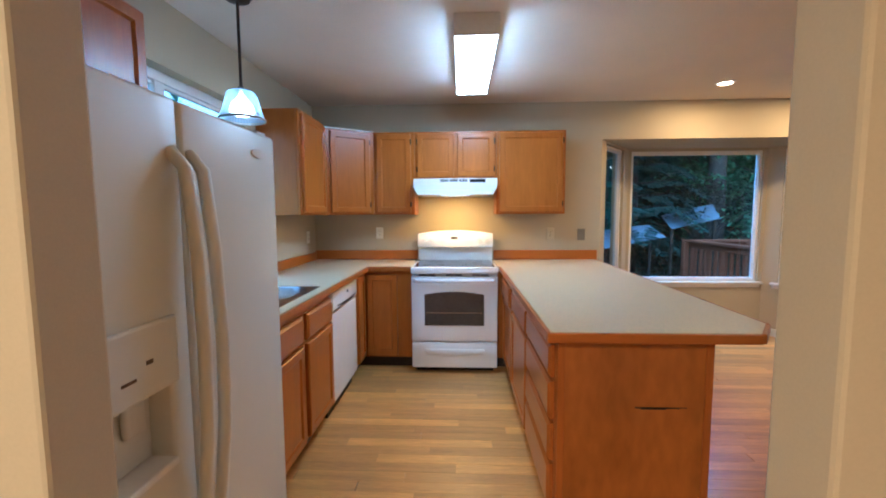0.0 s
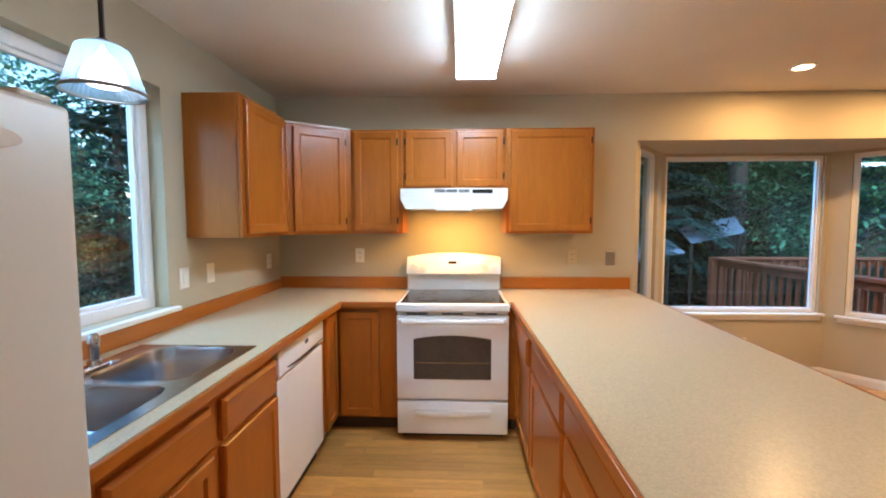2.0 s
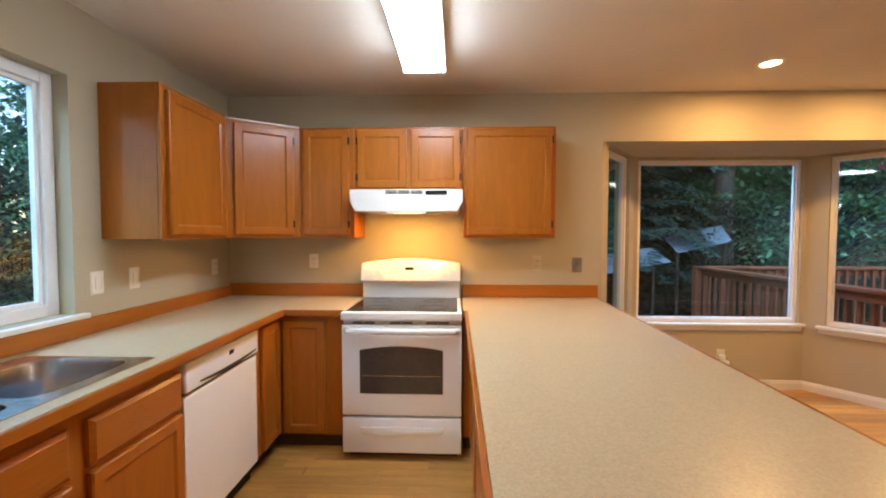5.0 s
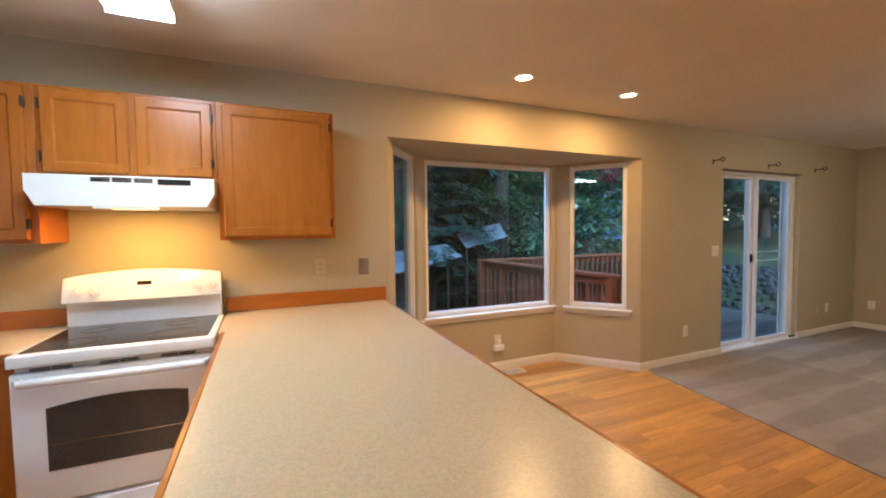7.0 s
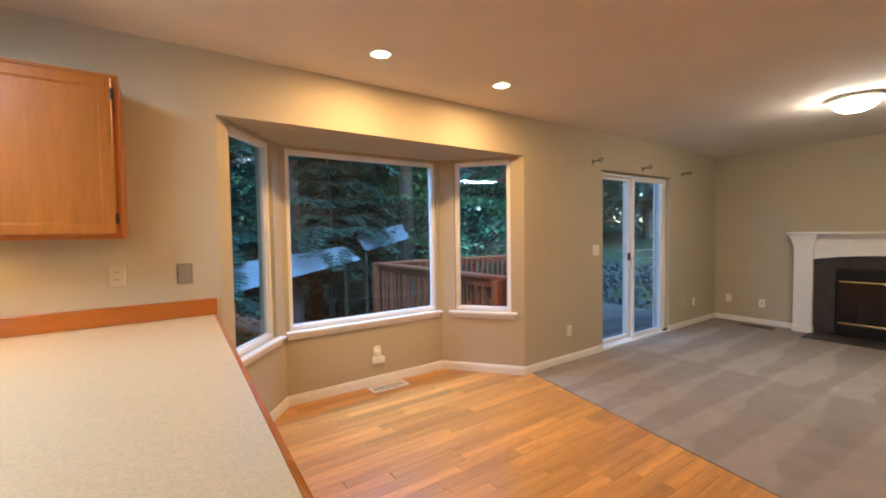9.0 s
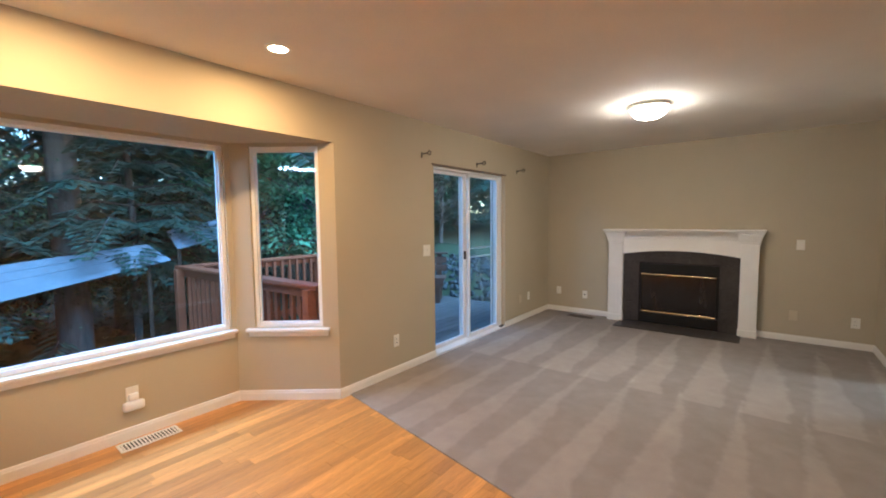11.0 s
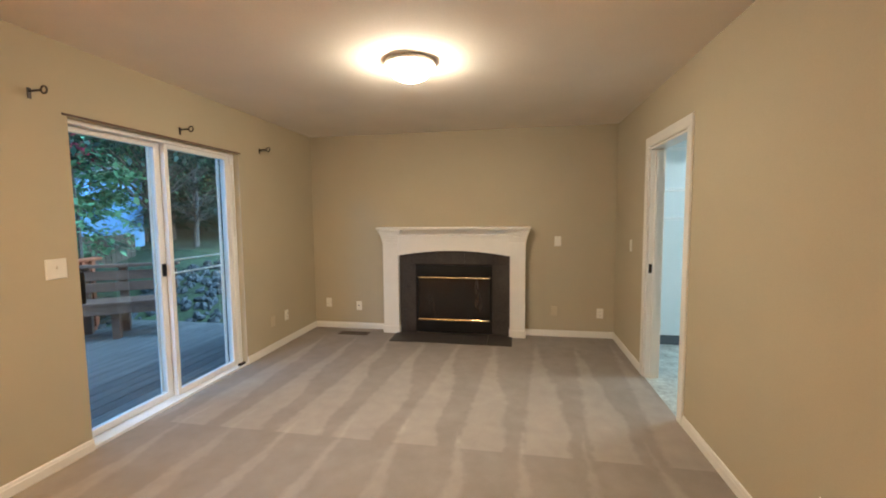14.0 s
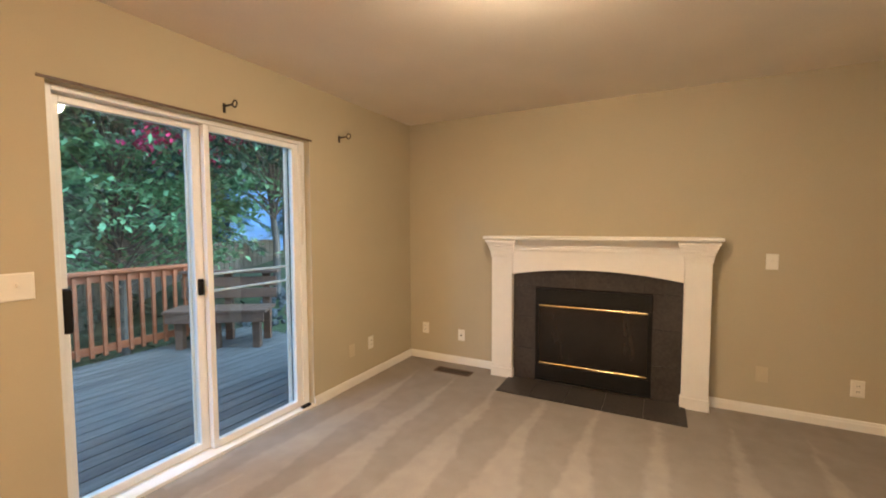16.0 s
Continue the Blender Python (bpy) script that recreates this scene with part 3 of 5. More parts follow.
for y in (-0.35, -1.2):
    tagged(part("shelf_standard", boxes((8.205, 8.2195, y - 0.014, y + 0.014, 1.0, 2.3), bevel=0.003), GREYWHITE), "pale metal shelf standard on the utility wall", "bracket", "shelf standards")
tagged(part("outlet_box", boxes((8.19, 8.219, -0.62, -0.55, 0.14, 0.26), bevel=0.004), BLACK), "small dark box on the utility wall", "outlet box")


# ---- kitchen cabinets ----
def door_front(parent, m, u, z, w, h, hinge=None, grain=None, name="door"):
    """A framed door with a sunk panel; local -y is its face. hinge: 'l' or 'r'."""
    mm = m @ Matrix.Translation((u, 0, z))
    d = part(name, ringed(w, h, [(0, -0.001), (0, -0.020), (0.006, -0.026), (0.047, -0.026), (0.057, -0.016)], cap=False), grain or WOOD, parent, m=mm)
    part("door_panel", ringed(w - 0.11, h - 0.11, [(0, -0.002), (0, -0.0165)]), grain or WOOD, d, m=mm @ Matrix.Translation((0.055, 0, 0.055)))
    if hinge:
        x = 0.0 if hinge == "l" else w
        for zz in (0.05, h - 0.10):
            part("hinge", boxes((x - 0.008, x + 0.006, -0.027, -0.001, zz, zz + 0.05), bevel=0.003), BRONZE, d, "dark bronze hinge", m=mm)
    return d


def drawer_front(parent, m, u, z, w, h, mat=None):
    mm = m @ Matrix.Translation((u, 0, z))
    return part("drawer_front", ringed(w, h, [(0, -0.001), (0, -0.016), (0.003, -0.018), (0.016, -0.027)]), mat or WOODX, parent, m=mm)


def cabinet(name, place, label, group):
    return thing(name, place, label, "cabinet", group)


UP0, UP1 = 1.415, 2.185
YF = 3.925          # face of the north wall cabinets
UPL, BASEL = "wall cabinets", "base cabinets"
lab = "honey maple wall cabinet with sunk-panel doors"

c = cabinet("wall_cabinet", (-1.3, 3.3, UP0), "honey maple wall cabinet beside the window", UPL)
part("body", boxes((WEST + 0.001, -1.166, 3.075, 3.655, UP0, UP1 + 0.018), bevel=0.002), WOOD, c)
part("face_frame", boxes((-1.165, -1.147, 3.077, 3.655, UP0, UP1 + 0.018), bevel=0.002), WOOD, c)
door_front(c, Matrix.Translation((-1.1465, 0, 0)) @ EASTWARD, 3.112, UP0 + 0.02, 0.51, UP1 - UP0 - 0.03)

c = cabinet("corner_wall_cabinet", (-1.2, 4.0, UP0), "honey maple diagonal corner wall cabinet", UPL)
diag = [(-1.147, 3.658), (-0.770, YF + 0.001)]
part("body", prism([(WEST + 0.001, 3.658), diag[0], diag[1], (-0.770, NORTH - 0.001), (WEST + 0.001, NORTH - 0.001)], UP0, UP1 - 0.004), WOOD, c)
dm = frame_matrix(*diag)
dl = (Vector(diag[1]) - Vector(diag[0])).length
door_front(c, dm, 0.045, UP0 + 0.02, dl - 0.09, UP1 - UP0 - 0.045, "r")
part("top_strip", boxes((0.0, dl, -0.010, 0.010, UP1 - 0.003, UP1 + 0.008), bevel=0.002), TRIM, c, "pale unfinished strip on the cabinet's top edge", m=dm)

NS = Matrix.Translation((0, YF, 0))


def wall_unit(x0, x1, z0, doors, label):
    c = cabinet("wall_cabinet", ((x0 + x1) / 2, 4.1, z0), label, UPL)
    part("body", boxes((x0, x1, YF + 0.019, NORTH - 0.001, z0, UP1), bevel=0.002), WOOD, c)
    part("face_frame", boxes((x0, x1, YF, YF + 0.018, z0, UP1), bevel=0.002), WOOD, c)
    for u, w, hinge in doors:
        door_front(c, NS, u, z0 + 0.02, w, UP1 - z0 - 0.04, hinge)


wall_unit(-0.768, -0.3815, UP0, [(-0.740, 0.325, "r")], "narrow honey maple wall cabinet by the range hood")
wall_unit(-0.380, 0.3865, 1.742, [(-0.355, 0.345, "l"), (0.022, 0.345, "r")], "short two-door maple cabinet above the range hood")
wall_unit(0.388, 1.025, UP0, [(0.415, 0.585, "r")], "wide honey maple wall cabinet with one door")

c = cabinet("fridge_cabinet", (-1.3, 1.15, 1.80), "maple cabinet above the refrigerator", UPL)
part("body", boxes((WEST + 0.001, -1.166, 0.701, 1.60, 1.80, UP1), bevel=0.002), WOOD, c)
part("face_frame", boxes((-1.165, -1.147, 0.701, 1.60, 1.80, UP1), bevel=0.002), WOOD, c)
for u in (0.715, 1.155):
    door_front(c, Matrix.Translation((-1.1465, 0, 0)) @ EASTWARD, u, 1.815, 0.43, UP1 - 1.83)

FW = -0.838         # faces of the west base units
FP = 0.458          # faces of the peninsula units
FN = 3.70           # faces of the north base units
TOPU = COUNTER - 0.042
EM = Matrix.Translation((FW, 0, 0)) @ EASTWARD
WM = Matrix.Translation((FP, 0, 0)) @ WESTWARD


def base_box(c, x0, x1, y0, y1):
    part("body", boxes((x0, x1, y0, y1, 0.105, TOPU), bevel=0.002), WOOD, c)


c = cabinet("sink_cabinet", (-1.15, 2.18, 0), "honey maple sink base with two doors and false drawers", BASEL)
part("body", boxes((-1.44, FW - 0.02, 1.62, 2.735, 0.105, 0.74), bevel=0.002), WOOD, c)
part("face_frame", boxes((FW - 0.0195, FW, 1.62, 2.735, 0.105, TOPU), bevel=0.002), WOOD, c)
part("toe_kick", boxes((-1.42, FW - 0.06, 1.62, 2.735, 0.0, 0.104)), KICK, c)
for u in (1.79, 2.29):
    drawer_front(c, EM, u, 0.70, 0.435, 0.155, WOODY)
    door_front(c, EM, u, 0.125, 0.435, 0.555)
c = cabinet("corner_base_cabinet", (-1.0, 3.9, 0), "honey maple corner base cabinet with folding doors", BASEL)
part("body", prism([(-1.44, 3.385), (FW, 3.385), (FW, FN), (-0.392, FN), (-0.392, NORTH - 0.002), (-1.44, NORTH - 0.002)], 0.105, TOPU), WOOD, c)
part("toe_kick", prism([(-1.43, 3.39), (FW - 0.06, 3.39), (FW - 0.06, FN + 0.06), (-0.395, FN + 0.06), (-0.395, NORTH - 0.01), (-1.43, NORTH - 0.01)], 0.0, 0.104), KICK, c)
door_front(c, EM, 3.44, 0.125, 0.235, 0.75)
door_front(c, Matrix.Translation((0, FN, 0)), -0.80, 0.125, 0.275, 0.75)

c = cabinet("peninsula_filler_cabinet", (0.8, 3.95, 0), "honey maple base beside the range, its drawer ajar", BASEL)
part("body", prism([(0.384, FN), (FP, FN), (FP, 3.087), (1.07, 3.087), (1.07, NORTH - 0.002), (0.384, NORTH - 0.002)], 0.105, TOPU), WOOD, c)
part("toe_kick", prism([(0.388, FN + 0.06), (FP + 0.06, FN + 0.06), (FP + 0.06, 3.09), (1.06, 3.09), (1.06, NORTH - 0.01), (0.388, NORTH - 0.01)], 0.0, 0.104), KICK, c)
drawer_front(c, WM @ Matrix.Translation((0, -0.018, 0)), -3.665, 0.70, 0.56, 0.155, WOODY)
part("drawer_box", boxes((FP - 0.018, FP - 0.001, 3.13, 3.64, 0.715, 0.84)), WOOD, c)
door_front(c, WM, -3.665, 0.125, 0.56, 0.555)
c = cabinet("peninsula_cabinet", (0.8, 2.8, 0), "honey maple peninsula base with drawer and door", BASEL)
base_box(c, FP, 1.07, 2.395, 3.085)
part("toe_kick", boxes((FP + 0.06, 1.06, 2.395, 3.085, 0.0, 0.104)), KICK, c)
for u, w in ((-3.07, 0.655),):
    drawer_front(c, WM, u, 0.70, w, 0.155, WOODY)
    door_front(c, WM, u, 0.125, w, 0.555)
c = cabinet("drawer_cabinet", (0.8, 2.0, 0), "honey maple four-drawer base with an orange birch end panel", BASEL)
base_box(c, FP, 1.07, 1.72, 2.393)
part("toe_kick", boxes((FP + 0.06, 1.06, 1.73, 2.393, 0.0, 0.104)), KICK, c)
for z, h in ((0.72, 0.14), (0.535, 0.165), (0.35, 0.165), (0.13, 0.20)):
    drawer_front(c, WM, -2.37, z, 0.62, h, WOODY)
part("end_panel", boxes((FP + 0.03, 1.052, 1.702, 1.719, 0.0, TOPU - 0.022)), PANELWOOD, c, "orange birch plywood end panel with a dark scratch")
part("corner_trim", boxes((FP, FP + 0.029, 1.696, 1.719, 0.0, TOPU), bevel=0.002), WOOD, c)
part("corner_trim", boxes((1.053, 1.082, 1.696, 1.719, 0.0, TOPU - 0.005), bevel=0.002), WOOD, c)
part("top_trim", boxes((FP + 0.03, 1.052, 1.699, 1.7188, TOPU - 0.021, TOPU), bevel=0.002), WOODX, c)
part("back_panel", boxes((1.071, 1.083, 1.72, NORTH - 0.003, 0.0, TOPU)), PANELWOOD, c)
sc = bmesh.new()
for u0, u1, z, t in ((0.775, 0.955, 0.612, 0.006), (0.80, 0.90, 0.608, 0.008), (0.83, 0.985, 0.615, 0.003)):
    add_box(sc, u0, u1, 1.7003, 1.7016, z, z + t)
part("scratch", sc, KICK, c, "dark scuffed scratch")
part("bracket", prism([(1.09, 1.74), (1.10, 1.74), (1.10, 1.76), (1.09, 1.76)], TOPU - 0.10, TOPU - 0.001), WOOD, c)

# Worktops with a wooden edge and upstand
S0, S1, SX0, SX1 = 1.755, 2.61, -1.37, -0.862       # sink cut-out
w = thing("countertop", (-1.1, 3.0, COUNTER), "speckled beige laminate countertop along the window wall", "countertop")
LX = -0.792
slab = plate_with_holes(WEST + 0.002, -0.390, 1.61, NORTH - 0.002, [(SX0, SX1, S0, S1), (LX, -0.390, 1.61, FN - 0.035)])
for v in slab.verts:
    v.co = (v.co.x, v.co.z, COUNTER - 0.038)
part("slab", thicken(slab, (0, 0, 0.038)), LAMINATE, w)
part("edge_band", boxes((LX, LX + 0.018, 1.61, FN - 0.053, COUNTER - 0.040, COUNTER - 0.001), bevel=0.004), WOODY, w, "maple edge band")
part("edge_band", boxes((LX, -0.390, FN - 0.053, FN - 0.0355, COUNTER - 0.040, COUNTER - 0.001), bevel=0.004), WOODX, w, "maple edge band")
part("upstand", boxes((WEST + 0.002, WEST + 0.021, 1.61, NORTH - 0.022, COUNTER + 0.001, COUNTER + 0.082), bevel=0.004), WOODY, w, "maple backsplash strip")
part("upstand", boxes((WEST + 0.002, -0.390, NORTH - 0.021, NORTH - 0.001, COUNTER + 0.001, COUNTER + 0.098), bevel=0.004), WOODX, w, "maple backsplash strip")
w = thing("peninsula_countertop", (0.9, 2.9, COUNTER), "wide speckled beige laminate peninsula countertop with a clipped corner", "countertop")
pen = [(0.415, 1.635), (1.215, 1.635), (1.337, 1.785), (1.415, NORTH - 0.002), (0.385, NORTH - 0.002), (0.385, FN - 0.035), (0.415, FN - 0.035)]
part("slab", prism(pen, COUNTER - 0.038, COUNTER), LAMINATE, w)
for a, b, m in (((0.398, 1.635), (1.215, 1.635), WOODX), ((1.215, 1.635), (1.337, 1.785), WOODX), ((1.337, 1.785), (1.415, NORTH - 0.003), WOODY), ((0.415, FN - 0.036), (0.415, 1.635), WOODY)):
    L = (Vector(b) - Vector(a)).length
    part("edge_band", boxes((0, L, -0.018, 0, COUNTER - 0.040, COUNTER - 0.001), bevel=0.004), m, w, "maple edge band", m=frame_matrix(a, b))
part("upstand", boxes((0.388, 1.432, NORTH - 0.021, NORTH - 0.001, COUNTER + 0.001, COUNTER + 0.098), bevel=0.004), WOODX, w, "maple backsplash strip")


# ---- kitchen appliances ----
def outline_xz(points, y0, y1, bevel=0.0):
    """A solid over an outline in x and z, from y0 to y1."""
    bm = prism([(x, z) for x, z in points], 0, 1)
    for v in bm.verts:
        x, z, t = v.co
        v.co = (x, y0 + (y1 - y0) * t, z)
    if bevel:
        bmesh.ops.recalc_face_normals(bm, faces=bm.faces)
        bmesh.ops.bevel(bm, geom=list(bm.edges), offset=bevel, segments=2, affect="EDGES", profile=0.5)
    return bm


def arched(x0, x1, z0, z1, rise, n=12):
    """Outline with a shallow arched top."""
    top = [(x1 + (x0 - x1) * k / n, z1 + rise * (1 - (2 * k / n - 1) ** 2)) for k in range(n + 1)]
    return [(x0, z0), (x1, z0)] + top


def cooker():
    r = thing("kitchen_range", (0, 3.9, 0), "white enamel electric range with a black ceramic cooktop", "range")
    a, b = -0.384, 0.378
    part("body", boxes((a + 0.004, b - 0.004, 3.625, 4.22, 0.05, 0.90), bevel=0.004), ENAMEL, r)
    part("foot_rail", boxes((a + 0.03, b - 0.03, 3.66, 4.15, 0.0, 0.049)), BLACK, r)
    part("cooktop_frame", boxes((a, b, 3.562, 4.16, 0.900, 0.955), bevel=0.010, seg=3), ENAMEL, r, smooth=True)
    part("cooktop_glass", boxes((a + 0.03, b - 0.03, 3.60, 4.13, 0.9555, 0.9575)), BLACKGLASS, r, "black ceramic glass")
    for x, y, q in ((-0.19, 3.73, 0.095), (0.18, 3.73, 0.115), (-0.19, 3.99, 0.075), (0.18, 3.99, 0.08)):
        bm = bmesh.new()
        for rr in (q, q * 0.72):
            o = [bm.verts.new((x + rr * math.cos(t), y + rr * math.sin(t), 0.9582)) for t in [math.tau * k / 40 for k in range(40)]]
            i = [bm.verts.new((x + (rr - 0.006) * math.cos(t), y + (rr - 0.006) * math.sin(t), 0.9582)) for t in [math.tau * k / 40 for k in range(40)]]
            for k in range(40):
                bm.faces.new((o[k], o[(k + 1) % 40], i[(k + 1) % 40], i[k]))
        part("burner_ring", bm, RING, r)
    d = part("oven_door", boxes((a + 0.002, b - 0.002, 3.582, 3.624, 0.292, 0.872), bevel=0.008, seg=3), ENAMEL, r, smooth=True)
    part("oven_window", outline_xz(arched(-0.266, 0.258, 0.436, 0.712, 0.026), 3.577, 3.581), OVENGLASS, d, "smoked glass oven window")
    part("oven_shelf", boxes((-0.25, 0.245, 3.5755, 3.5768, 0.548, 0.552)), STEEL, d, "dim oven shelf behind the glass")
    h = tube([(a + 0.03, 3.585, 0.838), (a + 0.045, 3.545, 0.84), (0.0, 3.535, 0.84), (b - 0.045, 3.545, 0.84), (b - 0.03, 3.585, 0.838)], 0.019, seg=12)
    part("oven_handle", h, ENAMEL, d, smooth=True)
    for x in (-0.24, -0.003, 0.225):
        for z in (0.882, 0.890):
            for s in (-0.037, 0.037):
                part("vent_slot", boxes((x + s - 0.034, x + s + 0.034, 3.576, 3.5815, z - 0.002, z + 0.002)), DARK, d)
    dr = part("storage_drawer", boxes((a + 0.004, b - 0.004, 3.580, 3.624, 0.052, 0.278), bevel=0.007, seg=3), ENAMEL, r, smooth=True)
    part("drawer_pull", outline_xz([(-0.27, 0.215), (-0.25, 0.18), (-0.12, 0.168), (0.12, 0.168), (0.25, 0.18), (0.265, 0.215), (0.255, 0.224), (-0.26, 0.224)], 3.566, 3.581, 0.006), ENAMEL, dr, smooth=True)
    part("riser", boxes((a + 0.012, b - 0.012, 4.135, 4.20, 0.956, 1.10), bevel=0.004), ENAMEL, r)
    g = outline_xz(arched(a + 0.006, b - 0.006, 1.088, 1.222, 0.034), 4.075, 4.20, 0.012)
    for v in g.verts:
        if v.co.y < 4.12:
            v.co.y += (v.co.z - 1.088) * 0.28
    bg = part("backguard", g, ENAMEL, r, smooth=True)
    for x in (-0.315, -0.235, 0.245, 0.318):
        y = 4.094
        k = tube([(x, y, 1.148), (x, y - 0.012, 1.148)], 0.028, seg=18)
        tube([(x, y - 0.012, 1.148), (x, y - 0.034, 1.148)], 0.018, k, 18)
        part("knob", k, ENAMEL, bg, "white control knob", smooth=True)
    part("clock_display", boxes((-0.045, 0.022, 4.098, 4.13, 1.168, 1.192)), BLACK, bg, "black clock display")
    for x in (-0.12, -0.09, 0.06, 0.09, 0.12):
        part("button", boxes((x - 0.009, x + 0.009, 4.092, 4.12, 1.135, 1.147), bevel=0.002), GREYWHITE, bg)


cooker()


def hood():
    h = thing("range_hood", (0, 4.0, 1.59), "white under-cabinet range hood with its lamp on", "range hood")
    a, b = -0.376, 0.383
    part("shell", outline_xz([(a, 1.662), (a + 0.036, 1.592), (b - 0.036, 1.592), (b, 1.662), (b, 1.739), (a, 1.739)], 3.77, NORTH - 0.004, 0.004), ENAMEL, h)
    for x in (-0.095, -0.01, 0.077):
        for z in (1.712, 1.720, 1.728):
            part("vent_slot", boxes((x - 0.037, x + 0.037, 3.767, 3.771, z - 0.0025, z + 0.0025)), DARK, h)
    part("switch_panel", boxes((0.135, 0.277, 3.766, 3.771, 1.702, 1.730)), BLACK, h, "dark switch panel")
    part("front_lip", boxes((-0.13, 0.135, 3.768, 3.80, 1.580, 1.591), bevel=0.003), GREYWHITE, h)
    part("lamp_lens", boxes((-0.10, 0.10, 3.87, 3.95, 1.586, 1.5915)), glowing("hood_lamp_lens", (1.0, 0.6, 0.2), 2.8), h, "glowing hood lamp lens")


hood()


def fridge():
    f = thing("refrigerator", (-1.05, 1.15, 0), "bisque side-by-side refrigerator with a door ice dispenser", "refrigerator")
    part("body", boxes((-1.43, -0.735, 0.712, 1.596, 0.03, 1.690), bevel=0.006), FRIDGE, f)
    part("grille", boxes((-0.74, -0.70, 0.72, 1.59, 0.0, 0.085)), GREYWHITE, f)
    X0, X1 = -0.728, -0.652
    shell = thicken(plate_with_holes(0.712, 1.062, 0.10, 1.705, [(0.766, 0.990, 0.81, 0.999)]), (0, X1 - X0, 0))
    bmesh.ops.recalc_face_normals(shell, faces=shell.faces)
    bmesh.ops.bevel(shell, geom=[e for e in shell.edges if e.calc_face_angle(0) > 0.5], offset=0.011, segments=3, affect="EDGES", profile=0.5)
    for v in shell.verts:
        v.co = (X0 + v.co.y, v.co.x, v.co.z)
    fz = part("freezer_door", shell, FRIDGE, f, smooth=True)
    fd = part("fridge_door", boxes((X0, X1, 1.070, 1.598, 0.10, 1.705), bevel=0.014, seg=3), FRIDGE, f, smooth=True)
    for y, p, s in ((1.032, fz, -1), (1.102, fd, 1)):
        pts = [(X1 - 0.005, y, 0.55), (X1 + 0.035, y, 0.60), (X1 + 0.058, y + 0.004 * s, 0.85), (X1 + 0.062, y + 0.004 * s, 1.08), (X1 + 0.055, y, 1.32), (X1 + 0.035, y, 1.53), (X1 - 0.005, y, 1.575)]
        part("handle", tube(pts, 0.017, seg=12), FRIDGE, p, smooth=True)
    part("dispenser_panel", boxes((X1 - 0.004, X1 + 0.010, 0.745, 1.008, 1.003, 1.172), bevel=0.008), FRIDGE, fz, "pale control panel of the dispenser")
    part("dispenser_recess", boxes((X0 + 0.004, X0 + 0.012, 0.760, 0.996, 0.80, 1.005)), GREYWHITE, fz, "pale back of the dispenser recess")
    part("drip_tray", boxes((X0 + 0.013, X1 + 0.012, 0.772, 0.984, 0.798, 0.818), bevel=0.005), GREYWHITE, fz, "pale drip tray")
    for y in (0.825, 0.925):
        part("paddle", boxes((X0 + 0.014, X0 + 0.034, y - 0.030, y + 0.030, 0.90, 0.985), bevel=0.009, seg=3), GREYWHITE, fz, smooth=True)
    for q in ((0.83, 0.87, 1.055, 1.062), (0.90, 0.92, 1.08, 1.09)):
        part("panel_mark", boxes((X1 + 0.0102, X1 + 0.0112, *q)), BROWNPLATE, fz, "small dark mark")
    bm = bmesh.new()
    ring = [bm.verts.new((X1 + 0.001, 1.462 + 0.043 * math.cos(t), 1.628 + 0.015 * math.sin(t))) for t in [math.tau * k / 24 for k in range(24)]]
    out = bmesh.ops.extrude_face_region(bm, geom=[bm.faces.new(ring)])
    for v in out["geom"]:
        if isinstance(v, bmesh.types.BMVert):
            v.co.x += 0.004
    part("badge", bm, GREYWHITE, fd, "plain oval badge")
    part("hinge_cover", boxes((-0.80, -0.68, 1.53, 1.59, 1.706, 1.722), bevel=0.005), FRIDGE, f)


fridge()


def dishwasher():
    d = thing("dishwasher", (-1.1, 3.06, 0), "white built-in dishwasher under the countertop", "dishwasher")
    y0, y1, x = 2.744, 3.378, -0.825
    part("tub", boxes((-1.42, x - 0.03, y0, y1, 0.10, TOPU - 0.004)), GREYWHITE, d)
    part("toe_panel", boxes((-0.95, x - 0.05, y0, y1, 0.0, 0.099)), BLACK, d)
    part("door", boxes((x - 0.029, x, y0, y1, 0.105, 0.735), bevel=0.006), ENAMEL, d)
    c = part("control_panel", boxes((x - 0.029, x + 0.012, y0, y1, 0.752, 0.885), bevel=0.010, seg=3), ENAMEL, d, smooth=True)
    n = 10
    bm = bmesh.new()
    lo, hi = [], []
    for k in range(n + 1):
        t = k / n
        y = y0 + 0.09 + t * (y1 - y0 - 0.12)
        s = 0.018 * (1 - (2 * t - 1) ** 2)
        lo.append(bm.verts.new((x + 0.0135, y, 0.775 - s)))
        hi.append(bm.verts.new((x + 0.0135, y, 0.783 - s * 0.4)))
    for k in range(n):
        bm.faces.new((lo[k], lo[k + 1], hi[k + 1], hi[k]))
    # The slot is a flat dark strip; its shadow is put into the colour.
    part("grip", bm, KICK, c, "flat dark strip drawn as the grip slot's shadow")
    part("door_gap", boxes((x - 0.026, x - 0.012, y0 + 0.004, y1 - 0.004, 0.736, 0.751)), DARK, d)
    part("button", boxes((x + 0.012, x + 0.0145, 3.075, 3.115, 0.826, 0.848), bevel=0.001), BLACK, c, "black push button")


dishwasher()


